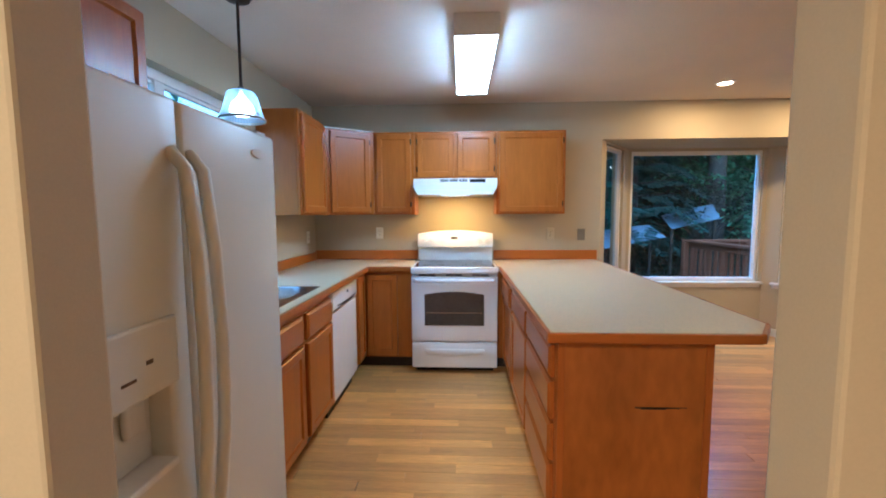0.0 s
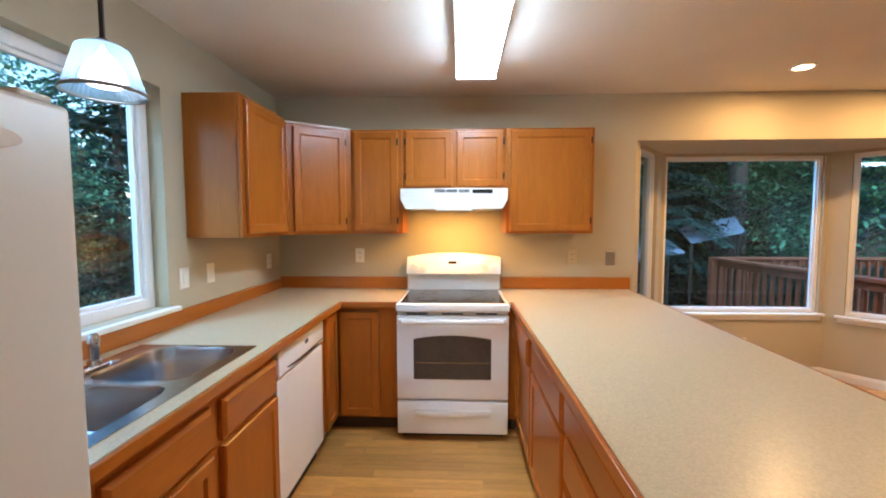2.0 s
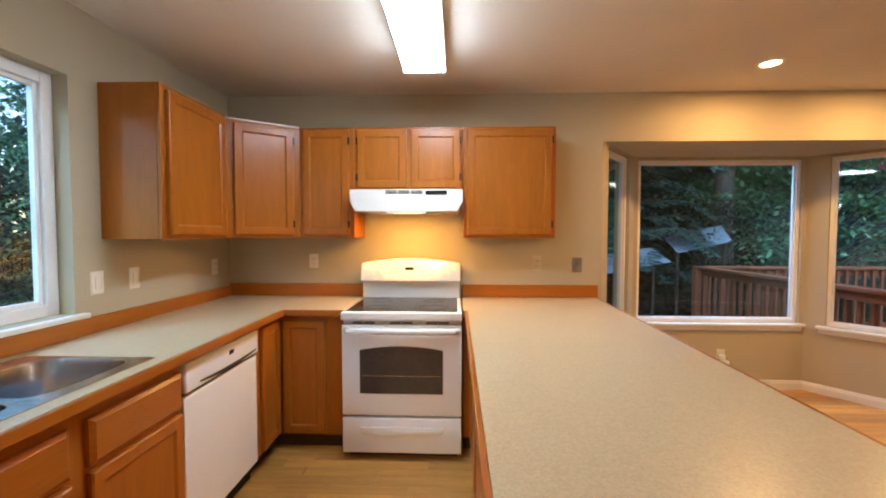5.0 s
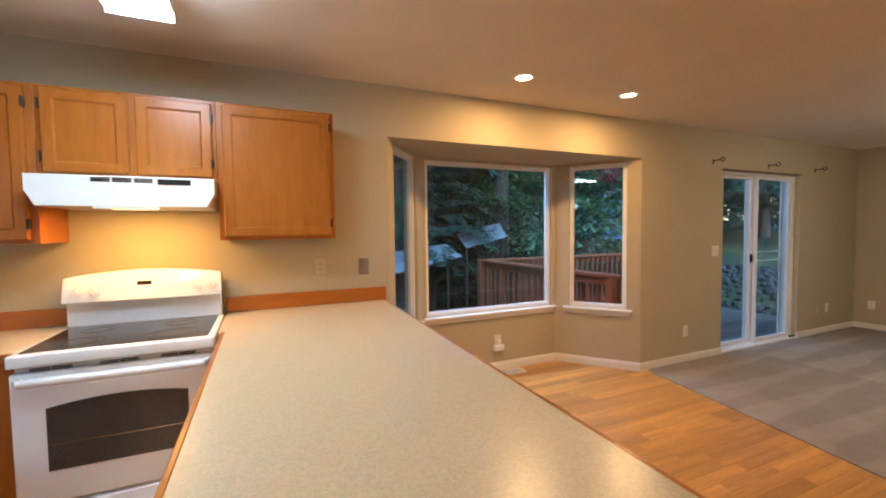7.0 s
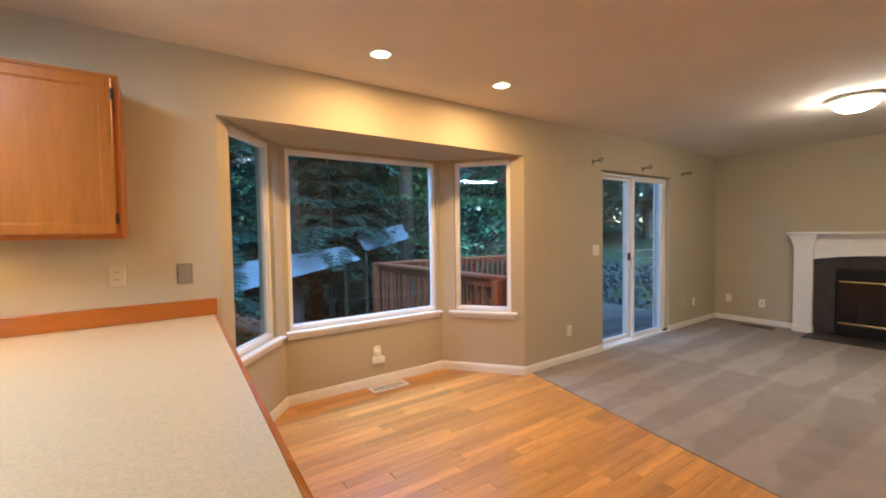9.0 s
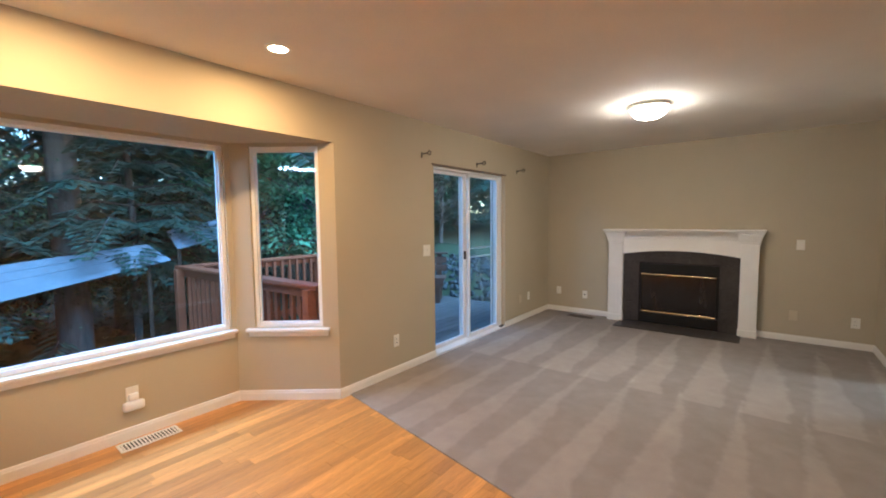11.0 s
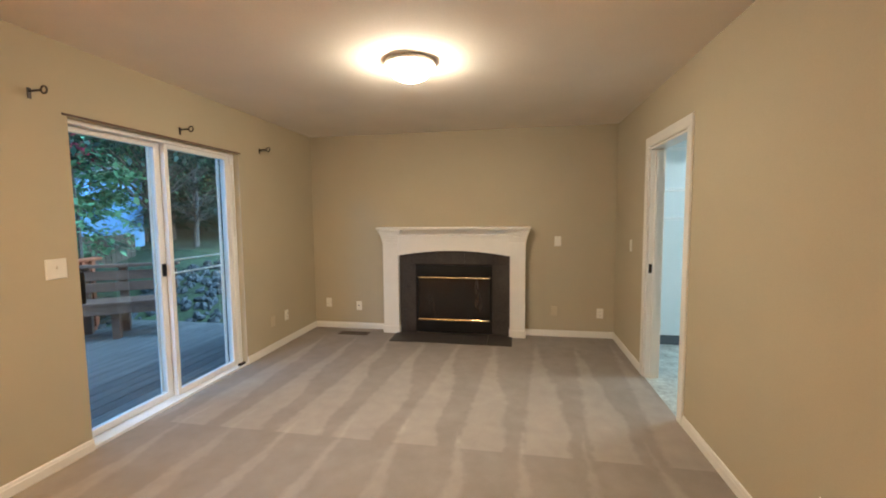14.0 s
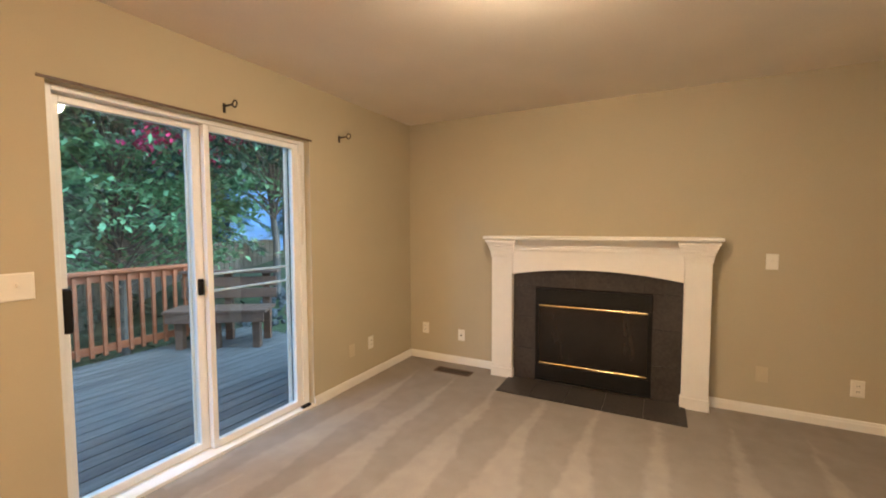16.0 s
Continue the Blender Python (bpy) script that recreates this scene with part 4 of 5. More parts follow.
def oval(bm, x, y, a, b, n, z, seg=40):
    """A ring of corners round a rounded rectangle."""
    out = []
    q = math.atan2(b, a)
    turns = []
    for lo, hi in ((-q, q), (q, math.pi - q), (math.pi - q, math.pi + q), (math.pi + q, math.tau - q)):
        turns += [lo + (hi - lo) * k / (seg // 4) for k in range(seg // 4)]
    for t in turns:
        c, s = math.cos(t), math.sin(t)
        r = min(a / max(1e-9, abs(c)), b / max(1e-9, abs(s))) if n > 50 else (abs(c / a) ** n + abs(s / b) ** n) ** (-1 / n)
        out.append(bm.verts.new((x + r * c, y + r * s, z)))
    return out


def bridge(bm, a, b):
    for k in range(len(a)):
        bm.faces.new((a[k], a[(k + 1) % len(a)], b[(k + 1) % len(a)], b[k]))


def sink():
    s = thing("kitchen_sink", (-1.09, 2.2, COUNTER), "double-bowl stainless steel drop-in sink", "sink")
    z = COUNTER + 0.004
    bowls = [(1.97, 0.215), (2.395, 0.21)]
    bm = bmesh.new()
    for y, half in bowls:
        lo, hi = (S0 - 0.008, 2.185) if y < 2.2 else (2.185, S1 + 0.008)
        cell = oval(bm, (SX0 - 0.012 + SX1 + 0.010) / 2, (lo + hi) / 2, (SX1 - SX0 + 0.022) / 2, (hi - lo) / 2, 400, z)
        rim = oval(bm, -1.09, y, 0.19, half - 0.018, 6, z + 0.001)
        bridge(bm, cell, rim)
        skirt = oval(bm, (SX0 - 0.012 + SX1 + 0.010) / 2, (lo + hi) / 2, (SX1 - SX0 + 0.022) / 2, (hi - lo) / 2, 400, COUNTER + 0.0005)
        bridge(bm, skirt, cell)
    part("rim", bm, STEEL, s)
    for y, half in bowls:
        bm = bmesh.new()
        last = None
        for inset, dz in ((0, 0.001), (0.004, -0.01), (0.012, -0.10), (0.022, -0.15), (0.045, -0.168), (0.10, -0.172)):
            r = oval(bm, -1.09, y, 0.19 - inset, half - 0.018 - inset, 5, z + dz)
            if last:
                bridge(bm, last, r)
            last = r
        bm.faces.new(last)
        bowl = part("bowl", bm, STEEL, s, smooth=True)
        part("drain", lathe([(0.0, z - 0.168), (0.025, z - 0.168), (0.04, z - 0.165), (0.045, z - 0.170)], -1.09, y, 24), CHROME, bowl, "chrome drain strainer", smooth=True)
    f = thing("faucet", (-1.32, 2.15, COUNTER), "chrome single-lever kitchen faucet on the sink", "faucet")
    zz = z + 0.002
    part("base_plate", boxes((-1.35, -1.295, 2.07, 2.36, zz, zz + 0.012), bevel=0.005), CHROME, f, smooth=True)
    part("column", lathe([(0.0, zz + 0.012), (0.031, zz + 0.012), (0.029, zz + 0.09), (0.033, zz + 0.115), (0.026, zz + 0.14), (0.0, zz + 0.146)], -1.322, 2.215, 24), CHROME, f, smooth=True)
    part("lever", tube([(-1.325, 2.215, zz + 0.135), (-1.315, 2.225, zz + 0.172), (-1.302, 2.245, zz + 0.187)], 0.012, seg=12, r1=0.008), CHROME, f, smooth=True)
    part("spout", tube([(-1.31, 2.21, zz + 0.06), (-1.24, 2.15, zz + 0.085), (-1.15, 2.08, zz + 0.088), (-1.12, 2.06, zz + 0.065)], 0.015, seg=12, r1=0.011), CHROME, f, smooth=True)
    sp = thing("sink_sprayer", (-1.32, 2.30, COUNTER), "chrome pull-out sink sprayer in its holder", "sprayer")
    part("holder", lathe([(0.0, zz + 0.001), (0.026, zz + 0.001), (0.022, zz + 0.03), (0.0, zz + 0.031)], -1.322, 2.32, 20), CHROME, sp, smooth=True)
    part("nozzle", lathe([(0.0, zz + 0.031), (0.015, zz + 0.031), (0.018, zz + 0.075), (0.021, zz + 0.115), (0.014, zz + 0.128), (0.0, zz + 0.129)], -1.322, 2.32, 20), CHROME, sp, smooth=True)
    tagged(part("sink_hole_cap", lathe([(0.0, z + 0.006), (0.018, z + 0.006), (0.022, z + 0.001)], -1.322, 2.405, 20), CHROME, smooth=True), "round chrome cap on the sink ledge", "cap")


sink()


# ---- lamps that are seen ----
def lamps():
    t = thing("ceiling_tube_lamp", (0.148, 2.955, CEIL), "fluorescent ceiling lamp with a wraparound white lens, lit", "ceiling lamp")
    x0, x1, y0, y1 = 0.02, 0.276, 2.39, 3.525
    part("lens", boxes((x0 + 0.010, x1 - 0.010, y0 + 0.012, y1 - 0.012, 2.402, 2.432), bevel=0.008, seg=3), TUBE_GLOW, t, "bright white plastic lens")
    for a in (y0, y1 - 0.011):
        part("end_cap", boxes((x0, x1, a, a + 0.011, 2.398, CEIL - 0.001), bevel=0.003), GREYWHITE, t)
    part("tray", boxes((x0, x1, y0 + 0.0115, y1 - 0.0115, 2.433, CEIL - 0.001), bevel=0.004), GREYWHITE, t)

    px, py, z = -1.055, 2.128, 1.895
    p = thing("pendant_lamp", (px, py, z), "pendant lamp with a ribbed frosted glass shade, lit", "pendant lamp")
    part("canopy", lathe([(0.0, CEIL - 0.045), (0.03, CEIL - 0.044), (0.058, CEIL - 0.034), (0.068, CEIL - 0.016), (0.070, CEIL - 0.001)], px, py, 28), NICKEL, p, "dark nickel canopy", smooth=True)
    part("rod", tube([(px, py, z + 0.165), (px, py, CEIL - 0.044)], 0.0075), NICKEL, p)
    part("cap", lathe([(0.0, z + 0.172), (0.014, z + 0.169), (0.022, z + 0.158), (0.050, z + 0.150)], px, py, 28), NICKEL, p, smooth=True)
    prof = [(0.050, z + 0.148), (0.068, z + 0.138), (0.084, z + 0.085), (0.100, z + 0.030), (0.108, z + 0.012)]
    bm = bmesh.new()
    seg = 96
    rings = [[bm.verts.new((px + (r + 0.0012 * (k % 2)) * math.cos(math.tau * k / seg), py + (r + 0.0012 * (k % 2)) * math.sin(math.tau * k / seg), h)) for k in range(seg)] for r, h in prof]
    for a, b in zip(rings, rings[1:]):
        bridge(bm, a, b)
    sh = part("shade", bm, SHADE, p, "ribbed frosted glass shade")
    part("rim", lathe([(0.108, z + 0.014), (0.113, z + 0.008), (0.111, z), (0.104, z + 0.004)], px, py, 40), GREYPLATE, sh, "dull metal rim", smooth=True)
    part("bulb", lathe([(0.0, z + 0.022), (0.045, z + 0.028), (0.060, z + 0.048), (0.050, z + 0.082), (0.028, z + 0.104), (0.0, z + 0.15)], px, py, 24), BULB_GLOW, p, "glowing frosted bulb", smooth=True)

    for x in (2.31, 3.312):
        d = thing("recessed_downlight", (x, 3.735, CEIL), "small round recessed ceiling downlight, lit warm", "downlight", "downlights by the bay")
        part("trim_ring", lathe([(0.054, CEIL - 0.001), (0.075, CEIL - 0.001), (0.073, CEIL - 0.006), (0.056, CEIL - 0.008)], x, 3.735, 36), TRIM, d, smooth=True)
        part("lens", lathe([(0.0, CEIL - 0.009), (0.040, CEIL - 0.008), (0.055, CEIL - 0.003)], x, 3.735, 28), DOWN_GLOW, d, "glowing warm lens", smooth=True)

    for x, y, glow, label in ((6.06, 2.31, DOME_GLOW, "flush dome ceiling lamp with frosted glass, lit"), (3.18, -1.33, HALL_GLOW, "flush dome lamp on the entry ceiling, lit warm")):
        m = thing("dome_lamp", (x, y, CEIL), label, "ceiling lamp", "dome lamps")
        part("pan", lathe([(0.0, CEIL - 0.001), (0.155, CEIL - 0.001), (0.170, CEIL - 0.008), (0.176, CEIL - 0.028), (0.164, CEIL - 0.036), (0.0, CEIL - 0.036)], x, y, 44), TRIM, m, "pale metal pan", smooth=True)
        part("bowl", lathe([(0.148, CEIL - 0.037), (0.151, CEIL - 0.046), (0.141, CEIL - 0.070), (0.112, CEIL - 0.098), (0.076, CEIL - 0.116), (0.036, CEIL - 0.124), (0.0, CEIL - 0.126)], x, y, 44), glow, m, "glowing frosted glass bowl", smooth=True)
        part("finial", lathe([(0.0, CEIL - 0.137), (0.008, CEIL - 0.134), (0.010, CEIL - 0.126)], x, y, 16), TRIM, m, smooth=True)


lamps()


# ---- fireplace ----
def fireplace():
    f = thing("fireplace", (8.2, 2.365, 0), "white painted mantel fireplace with a black slate surround", "fireplace")
    XF, TF = 8.19, 8.245
    for y0, y1 in ((3.045, 3.245), (1.485, 1.668)):
        leg = part("pilaster", boxes((XF, EAST - 0.001, y0, y1, 0.0, 1.155), bevel=0.004), TRIM, f)
        part("plinth", boxes((XF - 0.007, EAST - 0.002, y0 - 0.008, y1 + 0.008, 0.0, 0.10), bevel=0.006), TRIM, leg)
    # header with a shallow arch
    bm = bmesh.new()
    n = 20
    y0, y1 = 1.669, 3.044
    low = [(y0 + (y1 - y0) * k / n, 0.995 + 0.062 * (1 - (2 * k / n - 1) ** 2)) for k in range(n + 1)]
    loop = [(y, z) for y, z in low] + [(y1, 1.235), (y0, 1.235)]
    fr = [bm.verts.new((XF + 0.004, y, z)) for y, z in loop]
    bk = [bm.verts.new((EAST - 0.05, y, z)) for y, z in loop]
    bm.faces.new(fr)
    bm.faces.new(bk[::-1])
    bridge(bm, fr, bk)
    part("header", bm, TRIM, f)
    part("header_moulding", boxes((XF - 0.012, XF + 0.003, 1.66, 3.05, 1.215, 1.245), (XF - 0.022, XF + 0.003, 1.66, 3.05, 1.246, 1.262), bevel=0.004), TRIM, f)
    for y0, y1 in ((3.045, 3.245), (1.485, 1.668)):
        steps = []
        for k in range(6):
            g = 0.008 + 0.052 * (k / 5) ** 1.6
            steps.append((XF - g, EAST - 0.003, y0 - g * 0.75, y1 + g * 0.75, 1.156 + 0.027 * k, 1.1832 + 0.027 * k))
        bm = bmesh.new()
        last = None
        for x0, x1, a, b, lo, hi in steps:
            for z in (lo, hi - 0.006):
                ring = [bm.verts.new(q) for q in ((x0, a, z), (x1, a, z), (x1, b, z), (x0, b, z))]
                if last:
                    bridge(bm, last, ring)
                else:
                    bm.faces.new(ring[::-1])
                last = ring
        bm.faces.new(last)
        part("capital", bm, TRIM, f)
    part("mantel_shelf", boxes((XF - 0.085, EAST - 0.002, 1.425, 3.305, 1.319, 1.347), bevel=0.006), TRIM, f)
    part("frieze", boxes((XF + 0.02, EAST - 0.05, 1.669, 3.044, 1.236, 1.318)), TRIM, f)
    # slate tiles round the firebox
    A, B, Z = 2.835, 1.878, 0.872
    tiles = [(TF, EAST - 0.002, B - 0.212, B, z, z + 0.288) for z in (0.012, 0.304, 0.596)] + [(TF, EAST - 0.002, A, A + 0.21, z, z + 0.288) for z in (0.012, 0.304, 0.596)]
    k = 5
    w = (A + 0.21 - (B - 0.212)) / k
    tiles += [(TF, EAST - 0.002, B - 0.212 + w * i + 0.0007, B - 0.212 + w * (i + 1) - 0.0007, 0.887, 1.07) for i in range(k)]
    for t in tiles:
        part("surround_tile", boxes(t, bevel=0.0008, seg=1), SLATE, f, "black slate tile")
    part("tile_backing", boxes((TF + 0.006, EAST - 0.001, B - 0.215, B, 0, 1.075), (TF + 0.006, EAST - 0.001, A, A + 0.213, 0, 1.075), (TF + 0.006, EAST - 0.001, B, A, Z, 1.075)), BLACK, f)
    k = 5
    w = (3.075 - 1.635) / k
    for i in range(k):
        part("hearth_tile", boxes((7.845, XF + 0.05, 1.635 + w * i + 0.0015, 1.635 + w * (i + 1) - 0.0015, 0.0105, 0.019), bevel=0.002, seg=1), SLATE, f, "black slate hearth tile")
    box = part("firebox", boxes((TF + 0.01, TF + 0.02, B, A, 0.02, Z)), BLACK, f, "black steel firebox")
    part("upper_louvre", boxes((TF - 0.012, TF + 0.009, B, A, 0.735, Z), bevel=0.004), BLACK, box)
    part("lower_louvre", boxes((TF - 0.012, TF + 0.009, B, A, 0.03, 0.17), bevel=0.004), BLACK, box)
    for q in (B, A - 0.03):
        part("side_frame", boxes((TF - 0.010, TF + 0.009, q, q + 0.03, 0.171, 0.734), bevel=0.003), BLACK, box)
    gl = part("glass_door", boxes((TF + 0.001, TF + 0.004, B + 0.031, A - 0.031, 0.20, 0.705)), material("sooty_firebox_glass", (0.006, 0.0045, 0.004), 0.16, spread=0.8, scale=2.2, fine=9, bump=0, colour2=(0.022, 0.017, 0.014), stretch=(1, 3, 0.9)), box, "sooty glass doors")
    for z in (0.188, 0.718):
        part("brass_trim", tube([(TF - 0.006, B + 0.035, z), (TF - 0.006, A - 0.035, z)], 0.012, seg=10), BRASS, gl, "worn brass trim bar", smooth=True)


fireplace()


# ---- plates, vents, small fittings ----
def plate(name, m, u, z, mat, label, category, kind="outlet", w=0.075, h=0.118):
    """A wall plate; local -y faces the room."""
    p = thing(name, m @ Vector((u, 0, z)), label, category)
    part("plate", ringed(w, h, [(0, -0.0005), (0.001, -0.003), (0.006, -0.006)]), mat, p, m=m @ Matrix.Translation((u - w / 2, 0, z - h / 2)))
    if kind == "outlet":
        for s in (-0.02, 0.02):
            part("socket", boxes((u - 0.016, u + 0.016, -0.0085, -0.006, z + s - 0.014, z + s + 0.014), bevel=0.003), mat, p, m=m)
            part("slot", boxes((u - 0.008, u - 0.005, -0.0092, -0.0084, z + s - 0.005, z + s + 0.006), (u + 0.005, u + 0.008, -0.0092, -0.0084, z + s - 0.005, z + s + 0.006)), DARK, p, m=m)
    elif kind == "switch":
        part("toggle", boxes((u - 0.005, u + 0.005, -0.018, -0.006, z - 0.002, z + 0.016), bevel=0.002), mat, p, m=m)
    elif kind == "rocker":
        part("rocker", boxes((u - 0.017, u + 0.017, -0.0095, -0.006, z - 0.033, z + 0.033), bevel=0.003), mat, p, m=m)
    elif kind == "jack":
        part("jack", boxes((u - 0.008, u + 0.008, -0.0085, -0.006, z - 0.008, z + 0.008), bevel=0.002), DARK, p, m=m)
    return p


NM = Matrix.Translation((0, NORTH, 0))
WMW = frame_matrix((WEST, 0), (WEST, 1))
EMW = frame_matrix((EAST, 0), (EAST, -1))
SMW = frame_matrix((1, SOUTH), (0, SOUTH))        # local x runs west from x = 1
out_l, sw_l = "ivory wall outlet with a plate", "ivory wall switch with a plate"
plate("wall_outlet", NM, -0.789, 1.225, PLATE, out_l, "outlet")
plate("wall_outlet", NM, 0.965, 1.214, TANPLATE, "tan wall outlet above the peninsula", "outlet")
plate("wall_switch", NM, 1.274, 1.205, GREYPLATE, "grey metal switch plate above the peninsula", "switch", "switch")
plate("wall_outlet", NM, 4.755, 0.338, PLATE, out_l, "outlet")
plate("wall_switch", NM, 5.232, 1.19, PLATE, "ivory double switch beside the patio door", "switch", "switch", w=0.115)
plate("wall_outlet", NM, 7.62, 0.34, PLATE, out_l, "outlet")
plate("blank_plate", NM, 7.35, 0.335, TANPLATE, "tan blank plate painted like the wall", "plate", "blank")
for y, k in ((3.042, "rocker"), (3.279, "rocker"), (4.039, "outlet")):
    plate("wall_switch" if k == "rocker" else "wall_outlet", WMW, y, 1.195, PLATE, sw_l if k == "rocker" else out_l, "switch" if k == "rocker" else "outlet", k)
plate("wall_outlet", EMW, -4.058, 0.345, PLATE, out_l, "outlet")
plate("cable_jack", EMW, -3.634, 0.312, PLATE, "ivory cable jack plate near the floor", "outlet", "jack")
plate("wall_outlet", EMW, -0.608, 0.306, PLATE, out_l, "outlet")
plate("wall_switch", EMW, -1.105, 1.17, PLATE, sw_l, "switch", "switch")
plate("blank_plate", EMW, -1.14, 0.32, TANPLATE, "tan blank plate painted like the wall", "plate", "blank")
plate("wall_switch", SMW, 1 - 7.69, 1.165, PLATE, sw_l, "switch", "switch")
plate("wall_outlet", SMW, 1 - 4.968, 0.335, PLATE, out_l, "outlet")
plate("cable_jack", SMW, 1 - 4.587, 0.35, PLATE, "ivory cable jack plate near the floor", "outlet", "jack")

th = thing("thermostat", (4.42, SOUTH, 1.535), "ivory wall thermostat with two small windows", "thermostat")
part("case", boxes((4.355, 4.48, SOUTH + 0.001, SOUTH + 0.030, 1.488, 1.585), bevel=0.008, seg=3), PLATE, th, smooth=True)
for z in (1.522, 1.562):
    part("dial_window", boxes((4.432, 4.465, SOUTH + 0.0295, SOUTH + 0.0312, z - 0.012, z + 0.012)), GREYPLATE, th, "grey dial window")
part("lever", boxes((4.37, 4.47, SOUTH + 0.008, SOUTH + 0.024, 1.480, 1.489), bevel=0.002), GREYPLATE, th)

nb = thing("plug_in_device", (2.80, 4.915, 0.26), "white plug-in air freshener in a wall outlet", "air freshener")
part("plate", boxes((2.765, 2.84, 4.909, 4.9145, 0.255, 0.37), bevel=0.003), PLATE, nb)
part("case", boxes((2.737, 2.867, 4.868, 4.908, 0.205, 0.275), bevel=0.02, seg=3), VINYL, nb, smooth=True)
part("lug", boxes((2.775, 2.83, 4.875, 4.908, 0.276, 0.325), bevel=0.008), VINYL, nb, smooth=True)


def vent(name, x0, x1, y0, y1, z, mat, label, along_x):
    v = thing(name, ((x0 + x1) / 2, (y0 + y1) / 2, z), label, "floor vent")
    e = 0.018
    part("frame", boxes((x0, x1, y0, y0 + e, z, z + 0.006), (x0, x1, y1 - e, y1, z, z + 0.006), (x0, x0 + e, y0 + e, y1 - e, z, z + 0.006), (x1 - e, x1, y0 + e, y1 - e, z, z + 0.006)), mat, v)
    part("duct", boxes((x0 + e, x1 - e, y0 + e, y1 - e, z + 0.0005, z + 0.001)), DARK, v)
    n = 16
    for k in range(n):
        if along_x:
            a = x0 + e + (x1 - x0 - 2 * e) * (k + 0.2) / n
            part("louvre", boxes((a, a + 0.010, y0 + e, y1 - e, z + 0.0015, z + 0.005)), mat, v)
        else:
            a = y0 + e + (y1 - y0 - 2 * e) * (k + 0.2) / n
            part("louvre", boxes((x0 + e, x1 - e, a, a + 0.010, z + 0.0015, z + 0.005)), mat, v)


vent("floor_vent", 2.68, 3.04, 4.73, 4.87, 0.0005, VINYL, "white louvred floor vent below the bay window", True)
vent("floor_vent", 8.03, 8.16, 3.42, 3.80, 0.0105, BROWNPLATE, "brown louvred floor vent beside the fireplace", False)

for x in (5.17, 6.20, 7.23):
    b = thing("curtain_bracket", (x, NORTH, 2.17), "dark bronze curtain rod bracket on the wall", "bracket", "curtain brackets")
    part("foot", boxes((x - 0.010, x + 0.010, NORTH - 0.006, NORTH - 0.0005, 2.145, 2.205), bevel=0.003), NICKEL, b)
    part("arm", tube([(x, NORTH - 0.006, 2.185), (x, NORTH - 0.085, 2.187)], 0.006), NICKEL, b)
    ring = [(x, NORTH - 0.105 + 0.020 * math.cos(t), 2.187 + 0.020 * math.sin(t)) for t in [math.tau * k / 16 for k in range(17)]]
    part("ring", tube(ring, 0.005, seg=8), NICKEL, b, smooth=True)


# ---- outdoors ----
def smooth(a, b, x):
    t = max(0.0, min(1.0, (x - a) / (b - a)))
    return t * t * (3 - 2 * t)


def land(x, y):
    """Height of the ground: it falls to the west of the deck and climbs to the north-east."""
    z = -0.95 + 1.25 * smooth(7.0, 11.5, x) * smooth(3.0, 6.5, y) + 0.9 * smooth(11, 19, x) * smooth(3, 8, y)
    z += 1.1 * smooth(13, 34, y) + 0.8 * smooth(-7, -24, x)
    far = smooth(0.5, 2.5, max(-1.8 - x, x - 8.6, y - 5.3, -3.3 - y))
    return z + far * 0.16 * noise.noise(Vector((x * 0.6, y * 0.6, 0.0)))


def ground():
    bm = bmesh.new()
    fine = [-9 + 0.6 * k for k in range(61)]
    xs = [-400, -160, -70, -35, -20, -13] + fine + [31, 40, 60, 110, 200, 400]
    ys = [-400, -160, -70, -35, -20, -13] + fine + [31, 40, 60, 110, 200, 400]
    v = [[bm.verts.new((x, y, land(x, y))) for y in ys] for x in xs]
    for i in range(len(xs) - 1):
        for j in range(len(ys) - 1):
            bm.faces.new((v[i][j], v[i + 1][j], v[i + 1][j + 1], v[i][j + 1]))
    tagged(part("ground", bm, GROUND, smooth=True), "dark forest floor with moss and leaf litter", "ground", kind="structure")


ground()


def leaf_quads(spots, size, droop=0.0, long=1.0, rng=random, wide=0.32):
    """Many small bent leaves as one mesh: spots of (place, way)."""
    verts, faces = [], []
    for p, way in spots:
        a = Vector((rng.uniform(-1, 1), rng.uniform(-1, 1), rng.uniform(-1, 1))) if way is None else Vector(way)
        a.z -= droop
        a.normalize()
        b = a.cross(Vector((rng.uniform(-0.5, 0.5), rng.uniform(-0.5, 0.5), 1))).normalized()
        s = size * rng.uniform(0.6, 1.4)
        p = Vector(p)
        k = len(verts)
        verts += [p, p + a * s * 0.5 * long + b * s * wide, p + a * s * long - Vector((0, 0, s * 0.12)), p + a * s * 0.5 * long - b * s * wide]
        faces.append((k, k + 1, k + 2, k + 3))
    me = bpy.data.meshes.new("foliage")
    me.from_pydata([tuple(q) for q in verts], [], faces)
    return me


def hang(name, me, mat, parent, label=""):
    me.materials.append(mat)
    ob = new(name, me)
    ob.parent = parent
    ob.matrix_parent_inverse = Matrix.Translation(parent.location).inverted()
    if label:
        ob["label"] = label
    return ob


